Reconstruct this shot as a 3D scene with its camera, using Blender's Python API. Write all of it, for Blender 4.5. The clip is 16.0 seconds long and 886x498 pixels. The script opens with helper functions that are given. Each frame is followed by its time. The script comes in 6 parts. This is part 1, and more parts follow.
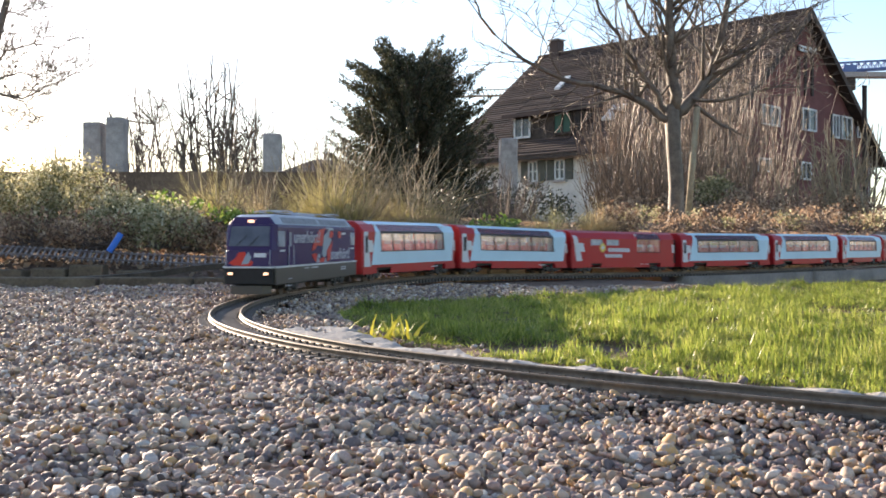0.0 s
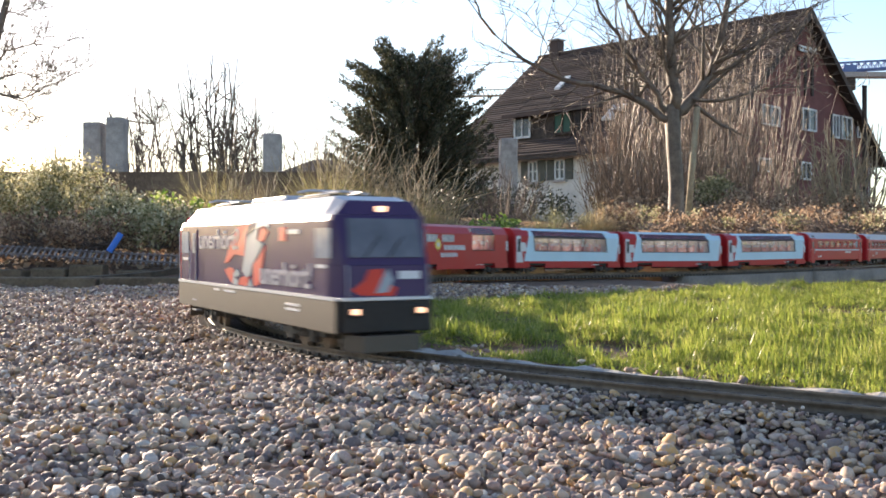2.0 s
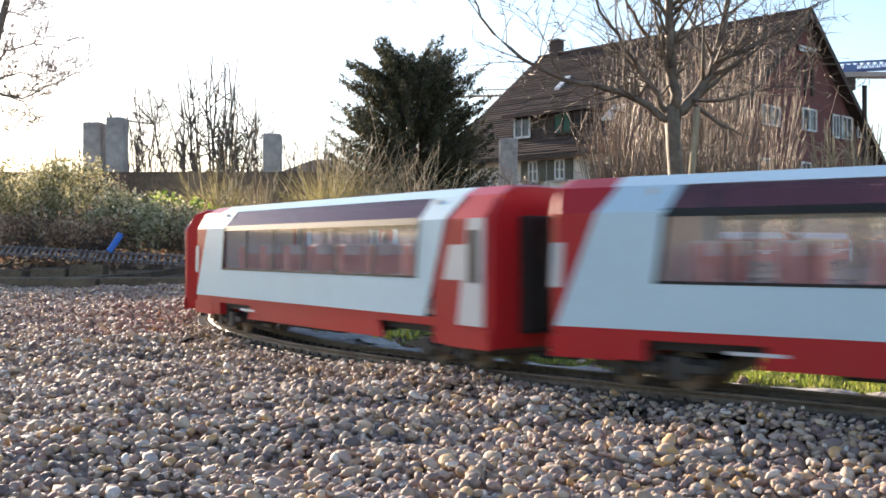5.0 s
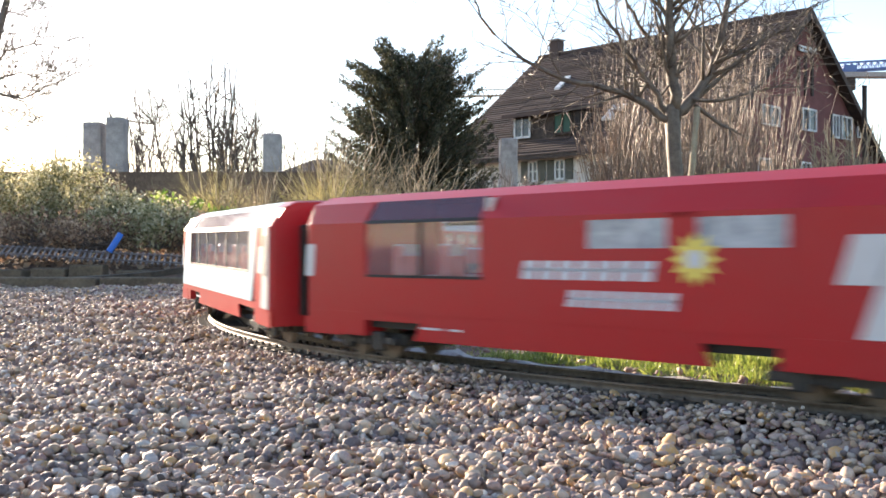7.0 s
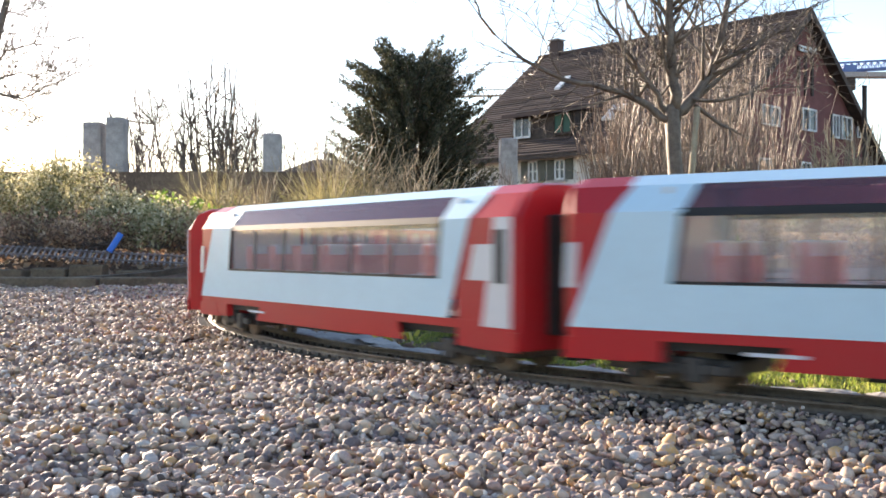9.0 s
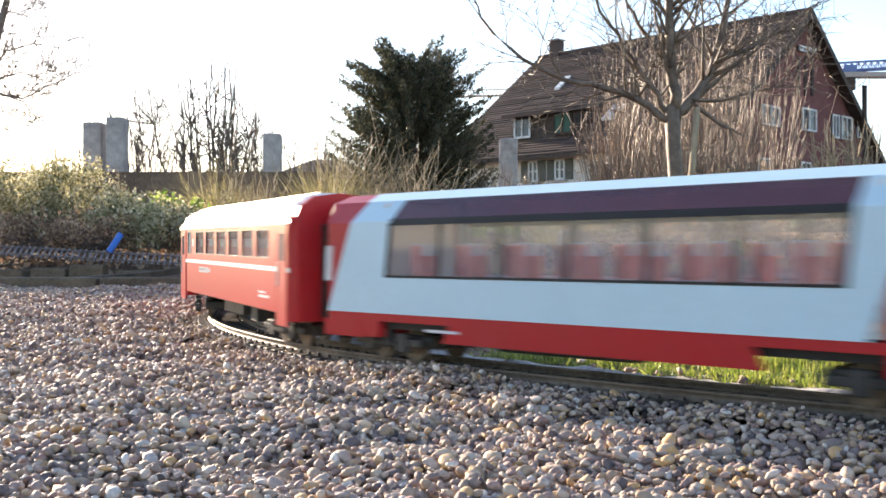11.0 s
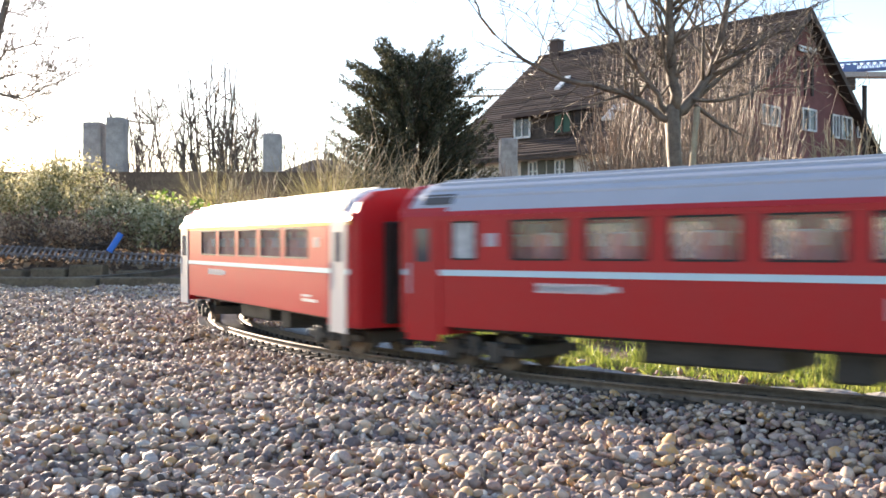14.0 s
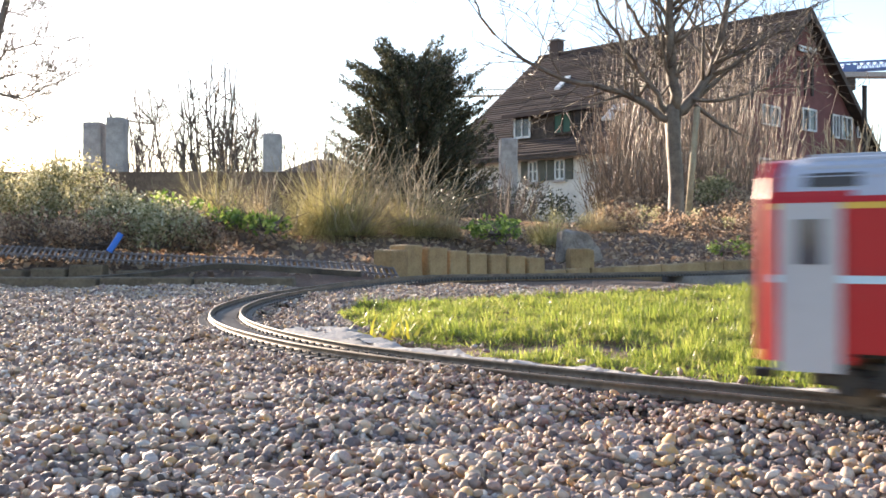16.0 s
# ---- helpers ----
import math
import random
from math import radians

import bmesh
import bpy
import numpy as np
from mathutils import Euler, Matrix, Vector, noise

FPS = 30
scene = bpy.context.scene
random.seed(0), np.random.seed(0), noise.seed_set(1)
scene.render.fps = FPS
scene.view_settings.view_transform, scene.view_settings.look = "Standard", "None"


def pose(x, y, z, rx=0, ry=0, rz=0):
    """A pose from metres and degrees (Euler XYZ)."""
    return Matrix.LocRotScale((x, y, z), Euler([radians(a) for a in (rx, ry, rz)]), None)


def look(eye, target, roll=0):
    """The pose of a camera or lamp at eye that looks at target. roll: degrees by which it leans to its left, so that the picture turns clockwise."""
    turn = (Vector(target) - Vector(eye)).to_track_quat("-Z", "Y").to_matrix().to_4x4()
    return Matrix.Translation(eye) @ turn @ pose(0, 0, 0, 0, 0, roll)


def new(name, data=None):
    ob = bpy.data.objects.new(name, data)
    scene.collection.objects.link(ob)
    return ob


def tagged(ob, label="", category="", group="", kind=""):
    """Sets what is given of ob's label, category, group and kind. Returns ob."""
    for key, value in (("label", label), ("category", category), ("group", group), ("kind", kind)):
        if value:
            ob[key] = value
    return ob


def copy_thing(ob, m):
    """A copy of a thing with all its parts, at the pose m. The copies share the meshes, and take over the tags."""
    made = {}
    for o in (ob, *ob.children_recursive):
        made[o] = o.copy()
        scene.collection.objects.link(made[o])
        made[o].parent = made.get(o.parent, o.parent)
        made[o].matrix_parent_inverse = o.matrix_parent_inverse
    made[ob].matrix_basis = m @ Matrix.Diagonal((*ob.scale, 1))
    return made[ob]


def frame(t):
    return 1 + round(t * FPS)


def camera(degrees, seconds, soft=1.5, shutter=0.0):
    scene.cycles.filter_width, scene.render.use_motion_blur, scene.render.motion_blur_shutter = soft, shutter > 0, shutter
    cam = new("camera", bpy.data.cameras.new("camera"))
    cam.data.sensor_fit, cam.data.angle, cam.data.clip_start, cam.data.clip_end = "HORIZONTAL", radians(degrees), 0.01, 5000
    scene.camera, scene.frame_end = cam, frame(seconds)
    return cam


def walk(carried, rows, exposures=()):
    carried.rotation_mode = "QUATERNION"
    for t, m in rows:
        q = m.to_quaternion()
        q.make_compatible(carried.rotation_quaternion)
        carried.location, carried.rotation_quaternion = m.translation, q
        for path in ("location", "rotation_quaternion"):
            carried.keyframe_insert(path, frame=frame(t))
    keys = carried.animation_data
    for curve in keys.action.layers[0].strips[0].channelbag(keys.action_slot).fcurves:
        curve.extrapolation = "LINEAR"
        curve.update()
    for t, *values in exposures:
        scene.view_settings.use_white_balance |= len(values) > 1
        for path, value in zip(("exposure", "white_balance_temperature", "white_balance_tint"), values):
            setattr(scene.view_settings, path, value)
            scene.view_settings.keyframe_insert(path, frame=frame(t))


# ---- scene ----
SECONDS = 16.0
EYE_Z = 0.1085          # camera height over the gravel; rail tops lie at 0.020 near the curve
cam = camera(47.74, SECONDS, soft=1.7, shutter=0.85)
walk(cam, [(0.0, pose(0, 0, EYE_Z, 89.948, 0, 0)), (SECONDS, pose(0, 0, EYE_Z, 89.948, 0, 0))], exposures=[(0.0, 1.24, 6900, 18), (5.0, 1.24, 6900, 18), (6.5, 1.58, 6900, 18), (SECONDS, 1.58, 6900, 18)])

# ---- daylight: a low winter sun behind the scene ----
SUN_AZ, SUN_EL = radians(-37.0), radians(12.6)
sun_dir = Vector((math.sin(SUN_AZ) * math.cos(SUN_EL), math.cos(SUN_AZ) * math.cos(SUN_EL), math.sin(SUN_EL)))
world = bpy.data.worlds.new("winter_sky")
scene.world = world
world.use_nodes = True
wn = world.node_tree
sky = wn.nodes.new("ShaderNodeTexSky")
sky.sky_type = 'NISHITA'
sky.sun_disc = False
sky.sun_elevation, sky.sun_rotation = SUN_EL, SUN_AZ
sky.air_density, sky.dust_density, sky.ozone_density = 1.0, 0.5, 2.2
wn.nodes["Background"].inputs["Strength"].default_value = 0.145
wn.links.new(sky.outputs[0], wn.nodes["Background"].inputs["Color"])
sun_data = bpy.data.lights.new("sun", 'SUN')
sun_data.energy, sun_data.angle, sun_data.color = 5.0, radians(0.6), (1.0, 0.87, 0.68)
new("sun", sun_data).matrix_world = look(sun_dir * 60, (0, 0, 0))


# ---- materials ----
def shader(name, rough=0.6, metal=0.0, spec=0.5):
    m = bpy.data.materials.new(name)
    m.use_nodes = True
    b = m.node_tree.nodes["Principled BSDF"]
    b.inputs["Roughness"].default_value, b.inputs["Metallic"].default_value = rough, metal
    b.inputs["Specular IOR Level"].default_value = spec
    return m, m.node_tree, b


def node(nt, kind, **values):
    n = nt.nodes.new(kind)
    for k, v in values.items():
        n.inputs[k.replace("_", " ")].default_value = v
    return n


def surface(name, dark, light, rough=0.6, metal=0.0, scale=8.0, detail=60.0, bump=0.2, depth=0.004, island=0.0, spec=0.5, translucent=0.0, ramp=None):
    """A worn surface: two noise scales mix dark and light; island varies each piece; bump gives relief."""
    m, nt, b = shader(name, rough, metal, spec)
    co = nt.nodes.new("ShaderNodeTexCoord")
    n1 = node(nt, "ShaderNodeTexNoise", Scale=scale, Detail=4.0, Roughness=0.6)
    n2 = node(nt, "ShaderNodeTexNoise", Scale=detail, Detail=3.0, Roughness=0.6)
    for n in (n1, n2):
        nt.links.new(co.outputs["Object"], n.inputs["Vector"])
    mix = nt.nodes.new("ShaderNodeMath")
    mix.operation = 'MULTIPLY_ADD'
    nt.links.new(n1.outputs["Fac"], mix.inputs[0])
    mix.inputs[1].default_value = 1.3
    sub = nt.nodes.new("ShaderNodeMath")
    sub.operation = 'MULTIPLY_ADD'
    nt.links.new(n2.outputs["Fac"], sub.inputs[0])
    sub.inputs[1].default_value, sub.inputs[2].default_value = 0.7, -0.5
    nt.links.new(sub.outputs[0], mix.inputs[2])
    fac = mix.outputs[0]
    if island:
        geo = nt.nodes.new("ShaderNodeNewGeometry")
        obj = nt.nodes.new("ShaderNodeObjectInfo")
        add = nt.nodes.new("ShaderNodeMath")
        add.operation = 'ADD'
        nt.links.new(geo.outputs["Random Per Island"], add.inputs[0])
        nt.links.new(obj.outputs["Random"], add.inputs[1])
        fr = nt.nodes.new("ShaderNodeMath")
        fr.operation = 'FRACT'
        nt.links.new(add.outputs[0], fr.inputs[0])
        bl = nt.nodes.new("ShaderNodeMix")
        bl.inputs[0].default_value = island
        nt.links.new(fac, bl.inputs[2])
        nt.links.new(fr.outputs[0], bl.inputs[3])
        fac = bl.outputs[0]
    cr = nt.nodes.new("ShaderNodeValToRGB")
    stops = ramp or [(0.2, dark), (0.8, light)]
    els = cr.color_ramp.elements
    while len(els) < len(stops):
        els.new(0.5)
    for e, (p, c) in zip(els, stops):
        e.position, e.color = p, (*c, 1)
    nt.links.new(fac, cr.inputs[0])
    nt.links.new(cr.outputs[0], b.inputs["Base Color"])
    if bump:
        bp = nt.nodes.new("ShaderNodeBump")
        bp.inputs["Strength"].default_value, bp.inputs["Distance"].default_value = bump, depth
        nt.links.new(n2.outputs["Fac"], bp.inputs["Height"])
        nt.links.new(bp.outputs[0], b.inputs["Normal"])
    if translucent:
        tr = nt.nodes.new("ShaderNodeBsdfTranslucent")
        nt.links.new(cr.outputs[0], tr.inputs["Color"])
        ms = nt.nodes.new("ShaderNodeMixShader")
        ms.inputs[0].default_value = translucent
        out = nt.nodes["Material Output"]
        nt.links.new(b.outputs[0], ms.inputs[1])
        nt.links.new(tr.outputs[0], ms.inputs[2])
        nt.links.new(ms.outputs[0], out.inputs["Surface"])
    return m


def paint(name, colour, rough=0.32, spec=0.28, dirt=0.12):
    """Painted plastic with faint dust."""
    c = tuple(colour)
    d = tuple(v * (1 - dirt) + 0.10 * dirt for v in c)
    return surface(name, d, c, rough=rough, scale=14, detail=160, bump=0.03, depth=0.0006, spec=spec)


def glass(name, tint=(0.8, 0.85, 0.85), gloss=0.6, dust=0.15, film=(0.78, 0.84, 0.94)):
    """Thin clear pane: tinted see-through with a glossy surface."""
    m, nt, b = shader(name, 0.03)
    nt.nodes.remove(b)
    tr = nt.nodes.new("ShaderNodeBsdfTransparent")
    tr.inputs["Color"].default_value = (*tint, 1)
    gl = nt.nodes.new("ShaderNodeBsdfGlossy")
    gl.inputs["Roughness"].default_value = 0.05
    lw = nt.nodes.new("ShaderNodeLayerWeight")
    lw.inputs["Blend"].default_value = 0.5
    pw = nt.nodes.new("ShaderNodeMath")
    pw.operation = 'POWER'
    pw.inputs[1].default_value = 4.0
    nt.links.new(lw.outputs["Facing"], pw.inputs[0])
    fr = nt.nodes.new("ShaderNodeMath")
    fr.operation = 'MULTIPLY_ADD'
    fr.inputs[1].default_value, fr.inputs[2].default_value = gloss, 0.04
    nt.links.new(pw.outputs[0], fr.inputs[0])
    ms = nt.nodes.new("ShaderNodeMixShader")
    nt.links.new(fr.outputs[0], ms.inputs[0])
    nt.links.new(tr.outputs[0], ms.inputs[1])
    nt.links.new(gl.outputs[0], ms.inputs[2])
    # dust on the pane scatters light that comes through it; the film's colour also stands in for reflected sky
    du = nt.nodes.new("ShaderNodeBsdfTranslucent")
    du.inputs["Color"].default_value = (*film, 1)
    dd = nt.nodes.new("ShaderNodeBsdfDiffuse")
    dd.inputs["Color"].default_value = (*film, 1)
    add = nt.nodes.new("ShaderNodeMixShader")
    nt.links.new(du.outputs[0], add.inputs[1])
    nt.links.new(dd.outputs[0], add.inputs[2])
    m2 = nt.nodes.new("ShaderNodeMixShader")
    m2.inputs[0].default_value = dust
    nt.links.new(ms.outputs[0], m2.inputs[1])
    nt.links.new(add.outputs[0], m2.inputs[2])
    nt.links.new(m2.outputs[0], nt.nodes["Material Output"].inputs["Surface"])
    return m


def glow(name, colour, strength):
    m, nt, b = shader(name, 0.3)
    b.inputs["Base Color"].default_value = (*colour, 1)
    b.inputs["Emission Color"].default_value = (*colour, 1)
    b.inputs["Emission Strength"].default_value = strength
    return m


M = {}
M["soil"] = surface("soil", (0.080, 0.047, 0.031), (0.25, 0.150, 0.096), rough=0.95, scale=3, detail=70, bump=0.9, depth=0.02)
M["pebble"] = surface("pebble", (0, 0, 0), (1, 1, 1), rough=0.68, scale=60, detail=700, bump=0.3, depth=0.0012, island=0.82, spec=0.3,
                      ramp=[(0.05, (0.075, 0.055, 0.050)), (0.18, (0.23, 0.178, 0.165)), (0.31, (0.40, 0.285, 0.19)), (0.44, (0.46, 0.36, 0.29)), (0.56, (0.28, 0.172, 0.15)), (0.64, (0.43, 0.335, 0.28)),
                            (0.70, (0.60, 0.47, 0.35)), (0.77, (0.52, 0.39, 0.27)), (0.80, (0.62, 0.34, 0.11)), (0.84, (0.44, 0.37, 0.33)), (0.95, (0.94, 0.84, 0.70))])
M["rail"] = surface("rail", (0.092, 0.066, 0.047), (0.24, 0.18, 0.13), rough=0.6, metal=0.2, scale=20, detail=200, bump=0.1, depth=0.0008)
M["sleeper"] = surface("sleeper", (0.045, 0.036, 0.030), (0.13, 0.105, 0.085), rough=0.6, scale=30, detail=300, bump=0.2, depth=0.001)
M["concrete"] = surface("concrete", (0.22, 0.21, 0.20), (0.45, 0.43, 0.40), rough=0.9, scale=6, detail=120, bump=0.6, depth=0.006)
M["plinth"] = surface("weathered_plinth", (0.14, 0.115, 0.095), (0.30, 0.25, 0.205), rough=0.9, scale=5, detail=90, bump=0.6, depth=0.006)
M["grass"] = surface("grass", (0.03, 0.07, 0.012), (0.14, 0.22, 0.03), rough=0.33, scale=4, detail=30, bump=0, island=0.6, translucent=0.66,
                     ramp=[(0.06, (0.06, 0.11, 0.018)), (0.40, (0.24, 0.31, 0.050)), (0.70, (0.42, 0.44, 0.10)), (0.86, (0.55, 0.50, 0.18)), (0.97, (0.74, 0.64, 0.38))])
M["red"] = paint("red_paint", (0.45, 0.017, 0.021))
M["white"] = paint("white_paint", (0.51, 0.70, 0.79))
M["silver"] = paint("silver_paint", (0.42, 0.44, 0.50), rough=0.4)
M["purple"] = paint("violet_paint", (0.050, 0.030, 0.10), rough=0.25, spec=0.16)
M["grey"] = paint("grey_paint", (0.066, 0.055, 0.045), rough=0.38, spec=0.5)
M["black"] = paint("black_plastic", (0.018, 0.017, 0.017), rough=0.55)
M["glass"] = glass("tinted_glass", (0.95, 0.95, 0.97), 0.55, 0.075)


# ---- mesh helpers ----
def mesh_np(name, verts, faces, material, smooth=False):
    me = bpy.data.meshes.new(name)
    verts = np.asarray(verts, dtype=np.float32)
    faces = np.asarray(faces, dtype=np.int32)
    n, k = faces.shape
    me.vertices.add(len(verts))
    me.vertices.foreach_set("co", verts.ravel())
    me.loops.add(n * k)
    me.loops.foreach_set("vertex_index", faces.ravel())
    me.polygons.add(n)
    me.polygons.foreach_set("loop_start", np.arange(0, n * k, k, dtype=np.int32))
    me.polygons.foreach_set("loop_total", np.full(n, k, dtype=np.int32))
    if smooth:
        me.polygons.foreach_set("use_smooth", np.ones(n, dtype=bool))
    me.update()
    me.validate()
    me.materials.append(material)
    return me


def part(name, bm, material, parent=None, label="", smooth=False):
    me = bpy.data.meshes.new(name)
    bm.to_mesh(me)
    bm.free()
    me.materials.append(material)
    if smooth:
        for p in me.polygons:
            p.use_smooth = True
    ob = new(name, me)
    ob.parent = parent
    return tagged(ob, label)


def empty(name, label, category, group="", kind=""):
    return tagged(new(name), label, category, group, kind)


def box(bm, x0, x1, y0, y1, z0, z1, bevel=0.0):
    vs = [bm.verts.new((x, y, z)) for z in (z0, z1) for y in (y0, y1) for x in (x0, x1)]
    fs = [bm.faces.new([vs[i] for i in f]) for f in ((0, 2, 3, 1), (4, 5, 7, 6), (0, 1, 5, 4), (2, 6, 7, 3), (0, 4, 6, 2), (1, 3, 7, 5))]
    if bevel:
        es = list({e for f in fs for e in f.edges})
        bmesh.ops.bevel(bm, geom=es, offset=bevel, segments=2, affect='EDGES', profile=0.5)
    return vs


def boxed(*args, bevel=0.0):
    bm = bmesh.new()
    box(bm, *args, bevel=bevel)
    return bm


def loft(bm, sections, close_ends=True):
    """Skin a list of closed rings with the same number of points."""
    rings = [[bm.verts.new(p) for p in s] for s in sections]
    n = len(rings[0])
    for a, b in zip(rings, rings[1:]):
        for i in range(n):
            bm.faces.new((a[i], a[(i + 1) % n], b[(i + 1) % n], b[i]))
    if close_ends:
        bm.faces.new(rings[0][::-1])
        bm.faces.new(rings[-1])
    bmesh.ops.recalc_face_normals(bm, faces=bm.faces)
    return rings


def tube(bm, points, radii, n=8):
    """A tapered round tube along points."""
    pts = [Vector(p) for p in points]
    rings = []
    for i, p in enumerate(pts):
        d = (pts[min(i + 1, len(pts) - 1)] - pts[max(i - 1, 0)]).normalized()
        u = d.orthogonal().normalized()
        v = d.cross(u)
        rings.append([p + (u * math.cos(a) + v * math.sin(a)) * radii[i] for a in (2 * math.pi * k / n for k in range(n))])
    loft(bm, rings)


# ---- the railway's line: curvature and height along its length ----
K_S = [-9.0, -3.6, -2.6, -2.0, -1.6, -1.2, -0.8, -0.4, -0.1, 0.1, 0.3, 0.5, 0.7, 0.9, 1.1, 1.3, 1.5, 1.7, 2.4, 3.2, 4.0, 12.0]
K_V = [0.0, -0.20, -0.10, 0.150, 0.237, 0.298, 0.499, 0.457, 0.242, 0.130, 0.368, 0.794, 0.963, 0.844, 0.767, 0.577, 0.416, 0.483, 0.586, 0.3, 0.0, 0.0]
Z_S = [-9.0, -3.2, -2.4, -1.6, -0.8, -0.2, 0.3, 0.8, 1.3, 1.8, 12.0]
Z_V = [-0.0040, -0.0040, -0.0093, -0.0048, 0.0054, 0.0001, -0.0045, -0.0145, -0.0180, -0.0150, -0.0150]
RAIL_Z = 0.020
LINE_S = np.arange(-9.0, 12.0, 0.01)
line_k = np.interp(LINE_S, K_S, K_V)
i0 = int(np.argmin(abs(LINE_S)))
line_h = np.cumsum(line_k) * 0.01
line_h = line_h - line_h[i0] - 1.7861
line_x, line_y = np.cumsum(np.cos(line_h)) * 0.01, np.cumsum(np.sin(line_h)) * 0.01
line_x, line_y = line_x - line_x[i0] - 0.2940, line_y - line_y[i0] + 2.3438
line_z = np.interp(LINE_S, Z_S, Z_V) + RAIL_Z


def on_line(s, side=0.0):
    """Place on the line at s metres, side metres to the left of travel; with its heading."""
    x, y, z, h = (float(np.interp(s, LINE_S, a)) for a in (line_x, line_y, line_z, line_h))
    return x - math.sin(h) * side, y + math.cos(h) * side, z, h


# ---- ground ----
def smoothstep(a, b, v):
    u = np.clip((v - a) / (b - a), 0, 1)
    return u * u * (3 - 2 * u)


def bank_foot(x):
    """Distance at which the planted bank begins behind the railway."""
    return np.interp(x, [-40, -1.6, -0.6, -0.25, 0.1, 0.5, 1.0, 1.7, 4.0, 40], [3.1, 3.0, 3.15, 3.3, 3.65, 4.05, 4.5, 5.0, 6.6, 30])


def ground_z(x, y):
    x, y = np.asarray(x, dtype=float), np.asarray(y, dtype=float)
    z = np.interp(y, [0.7, 1.2, 1.55, 1.95, 2.35, 3.1, 4.0, 4.8], [-0.015, -0.018, -0.0145, -0.007, -0.002, 0.005, -0.008, -0.004])
    z = z - 0.045 * smoothstep(2.9, 3.5, y) * smoothstep(0.75, 1.05, x) * (1 - smoothstep(-0.02, 0.12, y - bank_foot(x)))
    d = y - bank_foot(x)
    bank = 0.05 * smoothstep(0.0, 0.3, d) + 0.16 * smoothstep(0.15, 1.6, d) + 0.14 * smoothstep(1.2, 4.5, d)
    return z + bank


def build_ground():
    xs = np.r_[-600, -200, -60, -20, -8, np.arange(-4, 5.01, 0.08), 8, 20, 60, 200, 600]
    ys = np.r_[-600, -200, -60, -20, -6, -2, np.arange(-1, 9.01, 0.08), 12, 16, 25, 40, 80, 200, 600]
    gx, gy = np.meshgrid(xs, ys)
    v = np.stack([gx, gy, ground_z(gx, gy) - 0.008 + 0.004 * np.sin(gx * 31) * np.sin(gy * 27)], -1).reshape(-1, 3)
    nx, ny = len(xs), len(ys)
    i = (np.arange(ny - 1)[:, None] * nx + np.arange(nx - 1)[None, :]).ravel()
    f = np.stack([i, i + 1, i + nx + 1, i + nx], -1)
    ob = new("ground", mesh_np("ground", v, f, M["soil"], True))
    tagged(ob, "dark bare earth ground rising into a planted bank", "ground", kind="structure")


build_ground()


# ---- railway track ----
def sweep(s0, s1, side, profile, step=0.02):
    """A profile (across, up) carried along the line."""
    ss = np.arange(s0, s1 + 1e-6, step)
    x, y, z, h = (np.interp(ss, LINE_S, a) for a in (line_x, line_y, line_z, line_h))
    n = len(profile)
    v = np.empty((len(ss), n, 3))
    for k, (a, u) in enumerate(profile):
        v[:, k, 0], v[:, k, 1], v[:, k, 2] = x - np.sin(h) * (side + a), y + np.cos(h) * (side + a), z + u
    i = np.arange(len(ss) - 1)[:, None] * n
    k = np.arange(n)[None, :]
    f = np.stack([i + k, i + n + k, i + n + (k + 1) % n, i + (k + 1) % n], -1).reshape(-1, 4)
    return v.reshape(-1, 3), f


def build_track():
    track = empty("garden_railway_track", "narrow garden railway track with brassy rails on dark plastic sleepers", "railway track")
    prof = [(-0.0016, 0), (0.0016, 0), (0.0016, -0.002), (0.0006, -0.003), (0.0006, -0.0070), (0.0034, -0.0083), (-0.0034, -0.0083), (-0.0006, -0.0070), (-0.0006, -0.003), (-0.0016, -0.002)]
    for side in (-0.0238, 0.0238):
        v, f = sweep(-6.0, 4.2, side, prof)
        ob = new("rail", mesh_np("rail", v, f, M["rail"]))
        ob.parent = track
        tagged(ob, "shiny worn brass rail")
    bm = boxed(-0.0058, 0.0058, -0.042, 0.042, -0.0185, -0.0083, bevel=0.001)
    for side in (-0.0238, 0.0238):
        for dx in (-0.0035,):
            box(bm, dx, dx + 0.007, side - 0.0068, side - 0.0036, -0.0083, -0.0055)
            box(bm, dx, dx + 0.007, side + 0.0036, side + 0.0068, -0.0083, -0.0055)
    for sg in (-1, 1):
        box(bm, -0.0005, 0.0115, sg * 0.0238 - 0.004, sg * 0.0238 + 0.004, -0.0175, -0.0086)
    first = part("sleeper", bm, M["sleeper"], track)
    s, k = -3.6, 0
    while s < 2.4:
        x, y, z, h = on_line(s)
        ob = first if k == 0 else new("sleeper", first.data)
        ob.parent = track
        ob.matrix_basis = Matrix.Translation((x, y, z)) @ Matrix.Rotation(h, 4, 'Z')
        s, k = s + 0.0205, k + 1


build_track()


# ---- train ----
M["bogie"] = surface("bogie_grey", (0.012, 0.011, 0.010), (0.06, 0.055, 0.05), rough=0.6, scale=30, detail=300, bump=0.1, depth=0.001)
M["door_white"] = paint("door_white", (0.62, 0.63, 0.64))
M["door_grey"] = paint("door_grey", (0.46, 0.47, 0.49))
M["yellow"] = paint("yellow_line", (0.70, 0.46, 0.08))
M["seat"] = surface("seat_cloth", (0.50, 0.12, 0.10), (0.78, 0.34, 0.29), rough=0.8, scale=40, detail=200, bump=0.1, depth=0.0005)
M["interior"] = paint("interior_beige", (0.72, 0.66, 0.60), rough=0.6)
M["roof_glass"] = glass("roof_glass", (0.52, 0.40, 0.47), 0.8, 0.17, (0.46, 0.30, 0.38))
